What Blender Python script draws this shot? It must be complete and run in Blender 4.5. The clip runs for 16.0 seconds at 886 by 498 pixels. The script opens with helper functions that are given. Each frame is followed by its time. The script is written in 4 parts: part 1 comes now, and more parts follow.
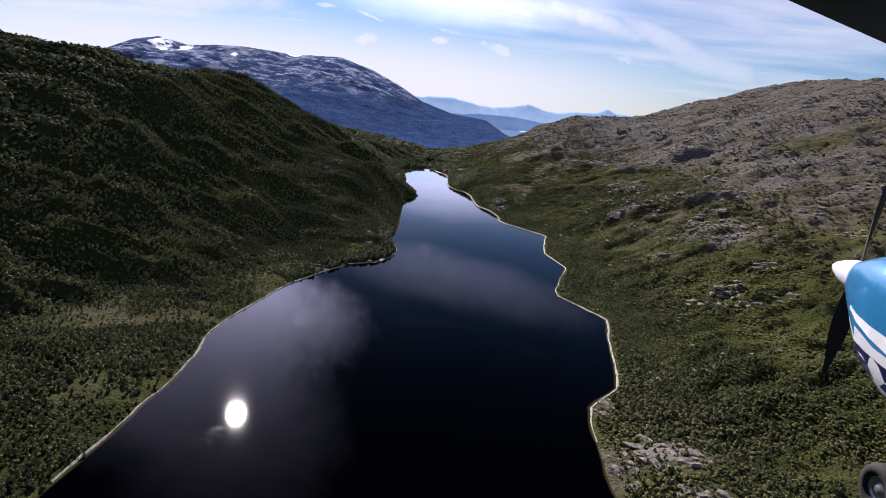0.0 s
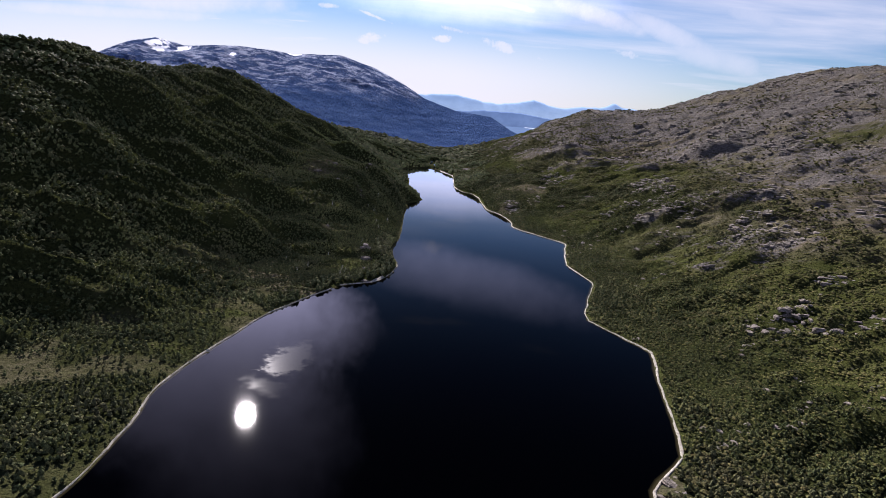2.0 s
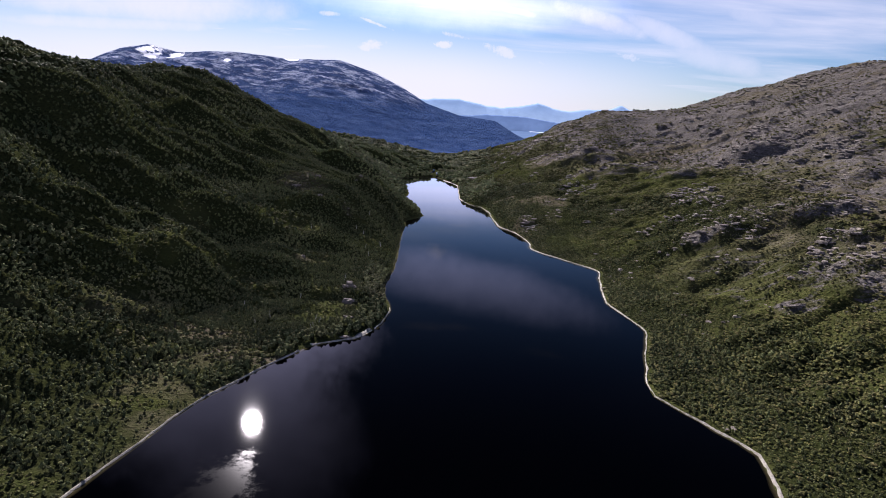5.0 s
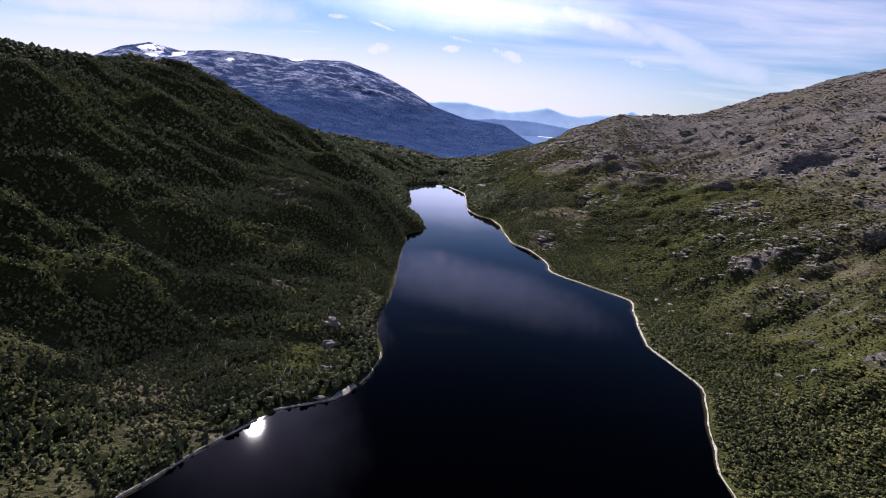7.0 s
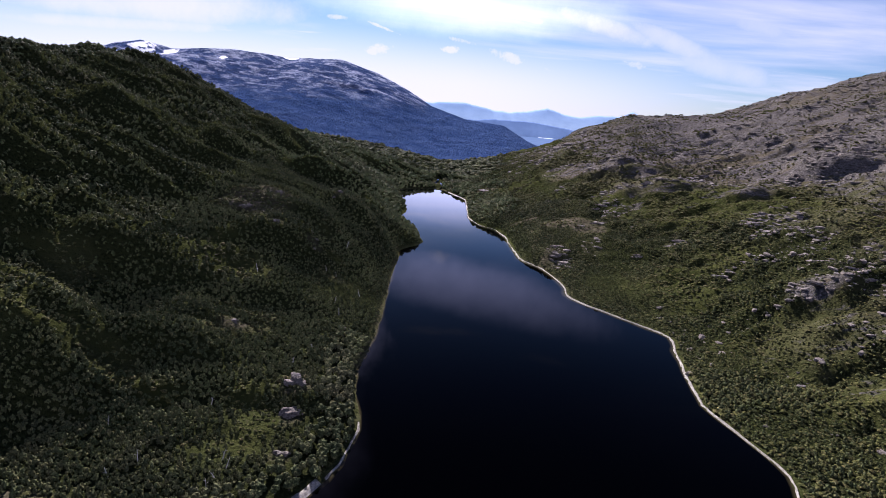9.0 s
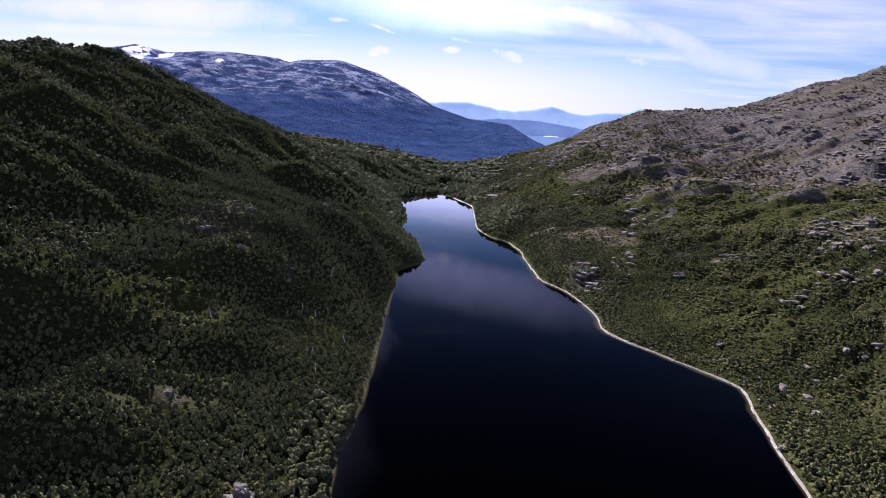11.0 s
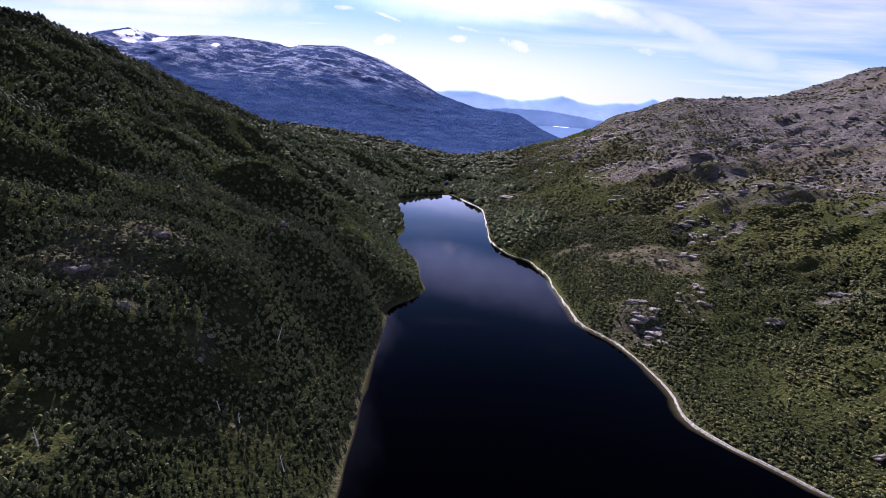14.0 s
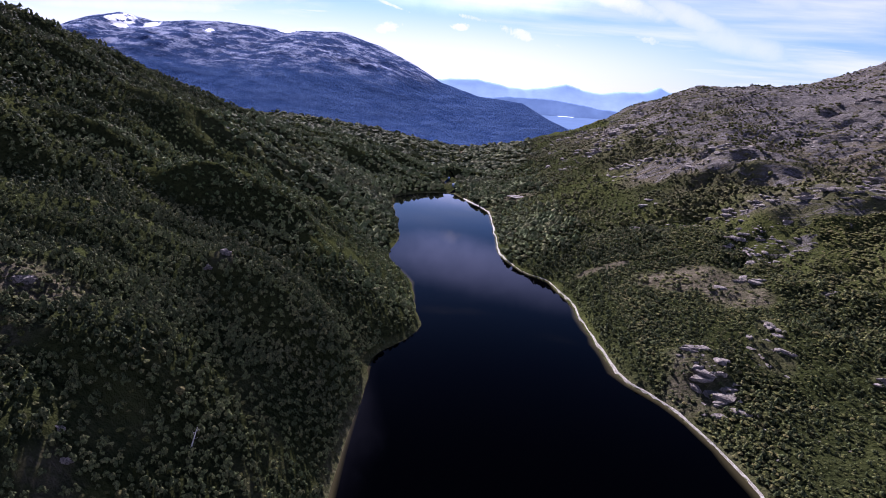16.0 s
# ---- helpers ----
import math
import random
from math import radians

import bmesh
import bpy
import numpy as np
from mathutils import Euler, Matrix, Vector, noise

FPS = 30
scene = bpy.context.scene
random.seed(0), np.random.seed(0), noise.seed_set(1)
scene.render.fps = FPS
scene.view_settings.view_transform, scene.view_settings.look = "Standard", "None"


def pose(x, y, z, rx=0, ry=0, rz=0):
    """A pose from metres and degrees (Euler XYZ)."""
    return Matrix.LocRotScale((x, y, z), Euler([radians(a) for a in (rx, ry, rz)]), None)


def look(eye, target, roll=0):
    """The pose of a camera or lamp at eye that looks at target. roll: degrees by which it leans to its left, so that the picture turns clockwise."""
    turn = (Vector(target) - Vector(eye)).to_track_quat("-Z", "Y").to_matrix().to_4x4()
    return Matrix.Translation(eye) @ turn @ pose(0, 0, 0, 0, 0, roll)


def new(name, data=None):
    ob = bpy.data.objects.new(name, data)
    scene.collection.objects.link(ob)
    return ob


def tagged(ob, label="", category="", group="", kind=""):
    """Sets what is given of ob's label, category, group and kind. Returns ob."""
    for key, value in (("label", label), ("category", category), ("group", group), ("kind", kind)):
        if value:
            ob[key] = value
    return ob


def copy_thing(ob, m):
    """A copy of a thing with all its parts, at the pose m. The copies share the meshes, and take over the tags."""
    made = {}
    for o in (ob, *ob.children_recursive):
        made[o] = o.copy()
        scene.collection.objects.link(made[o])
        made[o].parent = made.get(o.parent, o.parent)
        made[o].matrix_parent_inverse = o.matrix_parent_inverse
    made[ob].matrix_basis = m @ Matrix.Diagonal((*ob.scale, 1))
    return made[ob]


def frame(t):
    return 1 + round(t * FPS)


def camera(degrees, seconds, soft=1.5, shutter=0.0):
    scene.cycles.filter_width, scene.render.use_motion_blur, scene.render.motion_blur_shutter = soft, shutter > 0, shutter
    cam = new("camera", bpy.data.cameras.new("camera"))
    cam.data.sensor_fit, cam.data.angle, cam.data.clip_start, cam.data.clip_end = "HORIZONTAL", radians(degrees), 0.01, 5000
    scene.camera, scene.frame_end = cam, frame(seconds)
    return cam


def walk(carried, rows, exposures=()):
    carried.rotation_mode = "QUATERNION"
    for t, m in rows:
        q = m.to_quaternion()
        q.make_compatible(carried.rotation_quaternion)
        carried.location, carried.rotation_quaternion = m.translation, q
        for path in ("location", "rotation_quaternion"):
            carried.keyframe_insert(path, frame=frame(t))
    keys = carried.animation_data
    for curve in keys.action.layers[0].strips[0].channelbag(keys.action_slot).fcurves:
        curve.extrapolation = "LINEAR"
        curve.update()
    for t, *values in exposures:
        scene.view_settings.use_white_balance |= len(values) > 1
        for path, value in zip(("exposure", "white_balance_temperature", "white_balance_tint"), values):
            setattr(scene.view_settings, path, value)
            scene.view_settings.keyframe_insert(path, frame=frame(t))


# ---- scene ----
cam = camera(70.8, 16.0, soft=0.6)
# seconds, eye x y z, yaw, pitch, roll
ROWS = [
    (0, 2.55, 2.04, 139.22, -0.39, -13.57, 5.77),
    (0.5, 2.12, 21.30, 137.82, -0.16, -13.70, 5.08),
    (1, 1.69, 40.56, 136.45, 0.03, -13.75, 4.71),
    (1.5, 1.24, 59.82, 135.11, 0.17, -13.74, 4.57),
    (2, 0.77, 79.08, 133.78, 0.17, -13.77, 4.72),
    (2.5, 0.29, 98.34, 132.49, 0.12, -13.77, 4.83),
    (3, -0.19, 117.60, 131.23, 0.11, -13.75, 4.95),
    (3.5, -0.70, 136.86, 129.99, 0.25, -13.71, 4.19),
    (4, -1.21, 156.12, 128.77, 0.43, -13.62, 3.52),
    (6.5, -3.99, 252.41, 123.10, 0.98, -13.00, 4.54),
    (7, -4.59, 271.67, 122.04, 1.05, -13.01, 4.57),
    (7.5, -5.20, 290.93, 121.02, 1.00, -13.06, 4.51),
    (8, -5.82, 310.19, 120.01, 0.95, -13.05, 4.60),
    (8.5, -6.46, 329.45, 119.04, 0.93, -13.05, 4.73),
    (9, -7.11, 348.71, 118.09, 0.91, -12.92, 4.74),
    (9.5, -7.77, 367.97, 117.17, 1.03, -12.92, 4.08),
    (10, -8.45, 387.23, 116.27, 1.21, -12.88, 3.77),
    (12.5, -12.03, 483.53, 112.18, 1.68, -13.28, 3.28),
    (13, -12.79, 502.79, 111.44, 1.83, -13.52, 3.19),
    (13.5, -13.56, 522.05, 110.73, 1.86, -13.72, 3.66),
    (14, -14.34, 541.31, 110.05, 1.77, -13.88, 3.95),
    (14.5, -15.14, 560.57, 109.38, 1.71, -14.14, 3.93),
    (15, -15.94, 579.83, 108.76, 1.72, -14.33, 4.03),
    (15.5, -16.77, 599.08, 108.14, 1.75, -14.66, 4.14),
    (16, -17.60, 618.35, 107.57, 1.82, -14.85, 4.16),
]
walk(cam, [(t, Matrix.Translation((x, y, z)) @ pose(0, 0, 0, 90 + pitch, 0, yaw) @ pose(0, 0, 0, 0, 0, roll)) for t, x, y, z, yaw, pitch, roll in ROWS],
     exposures=[(0, 1.95, 6100, 21), (8, 2.03, 5900, 27), (16, 2.27, 5600, 35)])

# ---- world, sun, exposure ----
SUN_AZ, SUN_EL = -18.2, 28.8


def nodes_of(tree):
    """A short maker of nodes in one tree."""
    def make(kind, **values):
        n = tree.nodes.new(kind)
        for key, value in values.items():
            if key.startswith("i_"):
                key = key[2:]
                n.inputs[int(key) if key.isdigit() else key.replace("_", " ")].default_value = value
            elif key == "operation":
                n.operation = value
            elif key == "blend_type":
                n.blend_type = value
            elif key == "data_type":
                n.data_type = value
            elif key == "attribute_name":
                n.attribute_name = value
            elif key == "clamp":
                n.use_clamp = value
        return n
    return make


def build_world():
    w = bpy.data.worlds.new("sky")
    w.use_nodes = True
    scene.world = w
    t = w.node_tree
    t.nodes.clear()
    mk, ln = nodes_of(t), t.links.new
    sky = mk("ShaderNodeTexSky")
    sky.sky_type, sky.sun_disc = "NISHITA", False
    sky.sun_elevation, sky.sun_rotation = radians(SUN_EL), radians(SUN_AZ) % (2 * math.pi)
    sky.altitude, sky.air_density, sky.dust_density, sky.ozone_density = 150, 1.0, 0.1, 3.0
    dim = mk("ShaderNodeMixRGB", blend_type="MULTIPLY", i_0=1.0, i_2=(SKY_GAIN * 0.84, SKY_GAIN * 1.0, SKY_GAIN * 1.22, 1))
    ln(sky.outputs[0], dim.inputs[1])
    co = mk("ShaderNodeTexCoord")
    sep = mk("ShaderNodeSeparateXYZ")
    ln(co.outputs["Generated"], sep.inputs[0])
    zz = mk("ShaderNodeMath", operation="MAXIMUM", i_1=0.0)
    ln(sep.outputs[2], zz.inputs[0])
    zp = mk("ShaderNodeMath", operation="ADD", i_1=0.09)
    ln(zz.outputs[0], zp.inputs[0])
    u = mk("ShaderNodeMath", operation="DIVIDE")
    v = mk("ShaderNodeMath", operation="DIVIDE")
    ln(sep.outputs[0], u.inputs[0]), ln(zp.outputs[0], u.inputs[1])
    ln(sep.outputs[1], v.inputs[0]), ln(zp.outputs[0], v.inputs[1])
    flat = mk("ShaderNodeCombineXYZ")
    ln(u.outputs[0], flat.inputs[0]), ln(v.outputs[0], flat.inputs[1])

    def layer(scale, turn, stretch, low, high, shift):
        m = mk("ShaderNodeMapping")
        m.inputs["Rotation"].default_value = (0, 0, radians(turn))
        m.inputs["Scale"].default_value = (scale, scale * stretch, 1)
        m.inputs["Location"].default_value = (shift, shift * 0.7, 0)
        ln(flat.outputs[0], m.inputs[0])
        n = mk("ShaderNodeTexNoise", i_Scale=1.0, i_Detail=7.0, i_Roughness=0.55, i_Distortion=0.35)
        ln(m.outputs[0], n.inputs["Vector"])
        r = mk("ShaderNodeMapRange", i_1=low, i_2=high)
        r.interpolation_type = "SMOOTHSTEP"
        ln(n.outputs[0], r.inputs[0])
        return r

    def puff(az, el, wide, tall, tilt=0.0, strength=1.0, ragged=4.6):
        """A cloud at a bearing and height in degrees."""
        a, e = radians(az), radians(el)
        sub = mk("ShaderNodeVectorMath", operation="SUBTRACT")
        ln(co.outputs["Generated"], sub.inputs[0])
        sub.inputs[1].default_value = (math.sin(a) * math.cos(e), math.cos(a) * math.cos(e), math.sin(e))
        side, up = Vector((math.cos(a), -math.sin(a), 0)), Vector((0, 0, 1))
        s, c = math.sin(radians(tilt)), math.cos(radians(tilt))
        ax1, ax2 = side * c + up * s, up * c - side * s
        dots = []
        for ax, size in ((ax1, wide), (ax2, tall)):
            dt = mk("ShaderNodeVectorMath", operation="DOT_PRODUCT")
            ln(sub.outputs[0], dt.inputs[0])
            dt.inputs[1].default_value = ax / radians(size)
            p = mk("ShaderNodeMath", operation="POWER", i_1=2.0)
            ab = mk("ShaderNodeMath", operation="ABSOLUTE")
            ln(dt.outputs["Value"], ab.inputs[0]), ln(ab.outputs[0], p.inputs[0])
            dots.append(p)
        sm = mk("ShaderNodeMath", operation="ADD")
        ln(dots[0].outputs[0], sm.inputs[0]), ln(dots[1].outputs[0], sm.inputs[1])
        nz = mk("ShaderNodeTexNoise", i_Scale=52.0 if ragged > 2 else 9.0, i_Detail=8.0, i_Roughness=0.68)
        ln(co.outputs["Generated"], nz.inputs["Vector"])
        k = mk("ShaderNodeMath", operation="MULTIPLY_ADD", i_1=ragged, i_2=-ragged / 2)
        ln(nz.outputs[0], k.inputs[0])
        q = mk("ShaderNodeMath", operation="ADD")
        ln(sm.outputs[0], q.inputs[0]), ln(k.outputs[0], q.inputs[1])
        r = mk("ShaderNodeMapRange", i_1=1.3, i_2=-0.25, i_3=0.0, i_4=strength)
        r.interpolation_type = "SMOOTHSTEP"
        ln(q.outputs[0], r.inputs[0])
        return r

    layers = [layer(0.34, 24, 1.9, 0.38, 0.78, 3.1), layer(0.9, 30, 2.6, 0.57, 0.82, 7.7)]
    layers += [puff(*p) for p in PUFFS]
    total = layers[0].outputs[0]
    for other in layers[1:]:
        mx = mk("ShaderNodeMath", operation="MAXIMUM")
        ln(total, mx.inputs[0]), ln(other.outputs[0], mx.inputs[1])
        total = mx.outputs[0]
    # thin bright veil low towards the sun
    veil_way = mk("ShaderNodeVectorMath", operation="DOT_PRODUCT")
    ln(co.outputs["Generated"], veil_way.inputs[0])
    veil_way.inputs[1].default_value = (math.sin(radians(-14)), math.cos(radians(-14)), 0)
    side = mk("ShaderNodeMapRange", i_1=0.78, i_2=0.97)
    ln(veil_way.outputs["Value"], side.inputs[0])
    low = mk("ShaderNodeMapRange", i_1=0.125, i_2=0.025)
    low.interpolation_type = "SMOOTHSTEP"
    ln(sep.outputs[2], low.inputs[0])
    veil = mk("ShaderNodeMath", operation="MULTIPLY")
    ln(side.outputs[0], veil.inputs[0]), ln(low.outputs[0], veil.inputs[1])
    with_veil = mk("ShaderNodeMath", operation="MAXIMUM")
    ln(total, with_veil.inputs[0]), ln(veil.outputs[0], with_veil.inputs[1])
    total = with_veil.outputs[0]
    # clear overhead: the cloud thins out above twenty-five degrees
    clear = mk("ShaderNodeMapRange", i_1=0.52, i_2=0.30)
    clear.interpolation_type = "SMOOTHSTEP"
    ln(sep.outputs[2], clear.inputs[0])
    thin = mk("ShaderNodeMath", operation="MULTIPLY")
    ln(total, thin.inputs[0]), ln(clear.outputs[0], thin.inputs[1])
    total = thin.outputs[0]
    mix = mk("ShaderNodeMixRGB", i_2=(0.235, 0.235, 0.245, 1))
    weak = mk("ShaderNodeMath", operation="MULTIPLY", i_1=0.88)
    ln(total, weak.inputs[0])
    ln(weak.outputs[0], mix.inputs[0]), ln(dim.outputs[0], mix.inputs[1])
    last = mix.outputs[0]
    for p in GLOWING:
        g = mk("ShaderNodeMixRGB", i_2=(2.25, 2.25, 3.1, 1))
        ln(puff(*p).outputs[0], g.inputs[0]), ln(last, g.inputs[1])
        last = g.outputs[0]
    bg = mk("ShaderNodeBackground", i_Strength=1.0)
    ln(last, bg.inputs[0])
    ln(bg.outputs[0], mk("ShaderNodeOutputWorld").inputs[0])


SKY_GAIN = 0.0178
# clouds: bearing, height, breadth and depth in degrees, tilt, strength
PUFFS = [(-7.8, 4.3, 1.5, 0.55, 2, 0.95), (-1.7, 4.8, 1.0, 0.36, 0, 0.95), (-0.7, 5.6, 1.4, 0.22, -10, 0.7), (3.4, 4.5, 2.4, 0.5, -12, 0.85), (7.4, 3.7, 1.6, 0.25, -12, 0.6),
         (-27, 6.0, 13.0, 2.0, 3, 0.98, 1.7), (-29, 4.1, 11.0, 0.8, 4, 0.9, 1.7), (-25, 2.9, 9.0, 0.5, 3, 0.8, 1.7), (-7.6, 6.1, 1.7, 0.14, -16, 0.8), (-11.7, 6.6, 0.8, 0.2, 0, 0.7),
         (4.0, 8.0, 3.6, 0.45, -10, 0.9, 1.9), (10.5, 7.7, 6.0, 1.0, -14, 0.9, 1.9), (14.2, 4.7, 1.3, 0.35, -14, 0.7), (9.8, 2.5, 1.6, 0.16, -10, 0.6), (17, 6.6, 5.0, 1.0, -20, 0.7, 1.9), (21.0, 4.8, 5.0, 1.3, -14, 0.6, 1.9), (22.5, 8.4, 5.0, 1.2, -20, 0.6, 1.9),
         (-1.4, 13.5, 1.0, 0.8, 0, 0.4)]
# thin cloud lit through by the sun, mirrored in the lake; made overbright, the one at the sun added as the glint's halo
GLOWING = [(-17.5, 20, 10.5, 4.6, 12, 1.0, 1.5), (-24, 23.5, 12.0, 7.5, 0, 0.95, 1.5), (3, 16.5, 12.0, 2.6, 8, 0.10, 1.5), (-19, 29, 10.0, 8.0, 15, 0.85, 1.2), (-1, 8.5, 14.0, 2.6, 0, 0.06, 1.0)]
build_world()
sun_way = Vector((math.sin(radians(SUN_AZ)) * math.cos(radians(SUN_EL)), math.cos(radians(SUN_AZ)) * math.cos(radians(SUN_EL)), math.sin(radians(SUN_EL))))
sun_data = bpy.data.lights.new("sun", "SUN")
sun_data.energy, sun_data.angle, sun_data.color = 5.0, radians(1.4), (1.0, 0.94, 0.85)
sun = new("sun", sun_data)
sun.matrix_world = look(sun_way * 3000, (0, 0, 0))


# ---- noise and lie of the land ----
def value_noise(x, y, seed):
    xi, yi = np.floor(x).astype(np.int64), np.floor(y).astype(np.int64)
    fx, fy = x - xi, y - yi
    fx, fy = fx * fx * (3 - 2 * fx), fy * fy * (3 - 2 * fy)

    def h(a, b):
        n = (a * 374761393 + b * 668265263 + seed * 1442695041) & 0xFFFFFFFF
        n = ((n ^ (n >> 13)) * 1274126177) & 0xFFFFFFFF
        return ((n ^ (n >> 16)) & 0xFFFF) / 65535.0
    return (h(xi, yi) * (1 - fx) + h(xi + 1, yi) * fx) * (1 - fy) + (h(xi, yi + 1) * (1 - fx) + h(xi + 1, yi + 1) * fx) * fy


def fbm(x, y, size, octaves=4, seed=1, gain=0.5):
    """Noise from -1 to 1, of lumps that size across."""
    total, amp, norm = 0.0, 1.0, 0.0
    for k in range(octaves):
        c, s = math.cos(0.6 * k + 0.3), math.sin(0.6 * k + 0.3)
        total = total + amp * (2 * value_noise((x * c - y * s) / size, (x * s + y * c) / size, seed + 17 * k) - 1)
        norm += amp
        amp *= gain
        size *= 0.5
    return total / norm


def smooth(a, b, v):
    q = np.clip((np.asarray(v, float) - a) / (b - a), 0, 1)
    return q * q * (3 - 2 * q)


# lake outline: stations along the valley and the two banks
LEFT_Y = [-361, -172, 0, 178, 285, 326, 364, 424, 458, 494, 507, 532, 556, 593, 654, 725, 765, 820, 848, 868, 886, 903, 946, 989, 1014, 1055, 1152, 1205, 1233, 1249]
LEFT_X = [-52, -103, -119, -120, -115, -120, -114, -101, -87, -70, -49, -37, -36, -44, -43, -45, -48, -50, -49, -39, -34, -37, -45, -62, -64, -64, -81, -85, -66, -34]
RIGHT_Y = [-361, -172, 0, 129, 213, 245, 281, 306, 343, 371, 415, 433, 462, 494, 550, 602, 658, 688, 716, 748, 778, 829, 851, 926, 968, 986, 1019, 1084, 1161, 1221]
RIGHT_X = [-17, 77, 86, 82, 78, 80, 84, 102, 110, 115, 123, 114, 98, 102, 119, 107, 115, 120, 99, 74, 74, 60, 48, 42, 34, 19, 8, 5, 2, -21]


def rounded(points, step=7.0):
    """A closed outline through the points, softly curved, with a ragged bank."""
    p = np.array(points, float)
    out = []
    for i in range(len(p)):
        a, b, c, d = p[i - 1], p[i], p[(i + 1) % len(p)], p[(i + 2) % len(p)]
        n = max(2, int(np.hypot(*(c - b)) / step))
        for k in range(n):
            q = k / n
            soft = 0.5 * (2 * b + (c - a) * q + (2 * a - 5 * b + 4 * c - d) * q * q + (3 * b - a - 3 * c + d) * q ** 3)
            out.append(0.6 * soft + 0.4 * (b + (c - b) * q))
    out = np.array(out)
    out[:, 0] += 2.0 * fbm(out[:, 0] + 300, out[:, 1], 22, 3, 71)
    out[:, 1] += 1.5 * fbm(out[:, 0] + 900, out[:, 1], 22, 3, 72)
    return out


SHORE = rounded(list(zip(LEFT_X, LEFT_Y)) + list(zip(RIGHT_X[::-1], RIGHT_Y[::-1])))


def shore_distance(x, y):
    """Metres to the bank; below zero over the water."""
    x, y = np.asarray(x, float), np.asarray(y, float)
    best, inside = np.full(x.shape, 1e12), np.zeros(x.shape, bool)
    for (ax, ay), (bx, by) in zip(SHORE, np.roll(SHORE, -1, 0)):
        ex, ey = bx - ax, by - ay
        k = np.clip(((x - ax) * ex + (y - ay) * ey) / (ex * ex + ey * ey + 1e-9), 0, 1)
        best = np.minimum(best, (x - ax - k * ex) ** 2 + (y - ay - k * ey) ** 2)
        if ay != by:
            inside ^= ((ay > y) != (by > y)) & (x < ex * (y - ay) / ey + ax)
    d = np.sqrt(best)
    return np.where(inside, -d, d)


# heights of the valley sides: rows go up the valley, columns across it
ACROSS = [-619, -447, -335, -249, -172, -112, -60, -9, 43, 95, 155, 224, 310, 421, 602, 860]
ALONG = [129, 320, 460, 560, 640, 700, 770, 850, 960, 1120, 1320, 1548]
WEST = [[170, 58, -7, -12, -12, -12, -10, -4],
        [172, 78, 21, -3, -7, -12, -5, 2],
        [174, 99, 52, 40, 12, -9, 0, 7],
        [173, 123, 88, 68, 14, -2, 7, 11],
        [170, 144, 115, 51, 19, 17, 9, 10],
        [161, 158, 135, 68, 44, 37, 10, 8],
        [149, 161, 138, 79, 56, 61, 25, 9],
        [131, 146, 137, 79, 59, 53, 21, 10],
        [105, 110, 165, 120, 61, 33, 11, 9],
        [80, 92, 134, 84, 58, 25, 6, 7],
        [60, 65, 60, 37, 42, 20, 4, 4],
        [39, 38, 38, 35, 21, 14, 5, 5]]
EAST = [[2, 6, 9, 14, 23, 33, 39, 43],
        [3, 2, 4, 17, 33, 41, 48, 57],
        [3, -1, 0, 23, 43, 49, 57, 71],
        [2, -5, -4, 28, 52, 54, 67, 87],
        [1, -6, -6, 23, 59, 60, 77, 106],
        [0, -5, 10, 28, 66, 67, 91, 130],
        [5, -3, 19, 39, 60, 74, 108, 158],
        [14, 11, 14, 53, 61, 84, 129, 191],
        [18, 25, 25, 45, 53, 96, 151, 225],
        [10, 29, 59, 61, 61, 109, 170, 255],
        [8, 41, 83, 96, 104, 117, 181, 275],
        [18, 40, 40, 92, 139, 121, 185, 283]]
LIE = np.hstack([np.array(WEST, float), np.array(EAST, float)])


# single knolls: place, radius, rise
KNOLLS = [(-80, 812, 24, 13), (-100, 748, 16, 7), (-113, 712, 22, 7), (-130, 768, 14, 4), (-143, 738, 16, 4), (-134, 890, 18, 9), (-112, 900, 24, 7), (-90, 655, 18, 5), (-60, 566, 13, 4),
          (-120, 592, 22, 10), (-165, 560, 30, 12), (-172, 650, 26, 11), (-230, 640, 40, 12), (-250, 800, 38, 12), (-190, 860, 34, 10), (-225, 720, 30, 10), (-280, 560, 36, 12), (-300, 690, 40, 12),
          (205, 1005, 55, 12), (75, 838, 13, 4), (300, 712, 40, 8), (207, 705, 22, 4), (-170, 980, 36, 8), (372, 1012, 42, 12), (268, 946, 34, 9), (190, 1100, 48, 9)]


def spline(v, stops):
    n = len(stops)
    s = np.interp(v, stops, np.arange(n))
    i = np.minimum(np.floor(s).astype(int), n - 2)
    q = s - i
    w = ((1 - q) ** 3 / 6, (3 * q ** 3 - 6 * q ** 2 + 4) / 6, (-3 * q ** 3 + 3 * q ** 2 + 3 * q + 1) / 6, q ** 3 / 6)
    return [(np.clip(i - 1 + k, 0, n - 1), w[k]) for k in range(4)]


def lie_of_land(x, y):
    out = 0.0
    for j, wj in spline(y, ALONG):
        for i, wi in spline(x, ACROSS):
            out = out + LIE[j, i] * wi * wj
    return out


def relief(x, y, east):
    """Humps and gullies of the valley sides."""
    rough = 6.0 * fbm(x, y, 70, 3, 5) + (4.6 - 0.6 * east) * fbm(x, y, 28, 3, 9)
    ribs = 8 * (0.35 - np.abs(fbm(x * 0.5 + y * 0.12 + 40, y, 40, 3, 14)) * 1.6) + 3.5 * (0.35 - np.abs(fbm(x * 0.55 + 90, y, 19, 2, 15)) * 1.6)
    calm = 1 - 0.45 * smooth(-200, -160, x) * smooth(560, 640, y) * smooth(920, 840, y)
    calm = calm + 0.5 * smooth(-180, -250, x) * smooth(760, 640, y)
    return (rough + (1 - east) * ribs) * calm


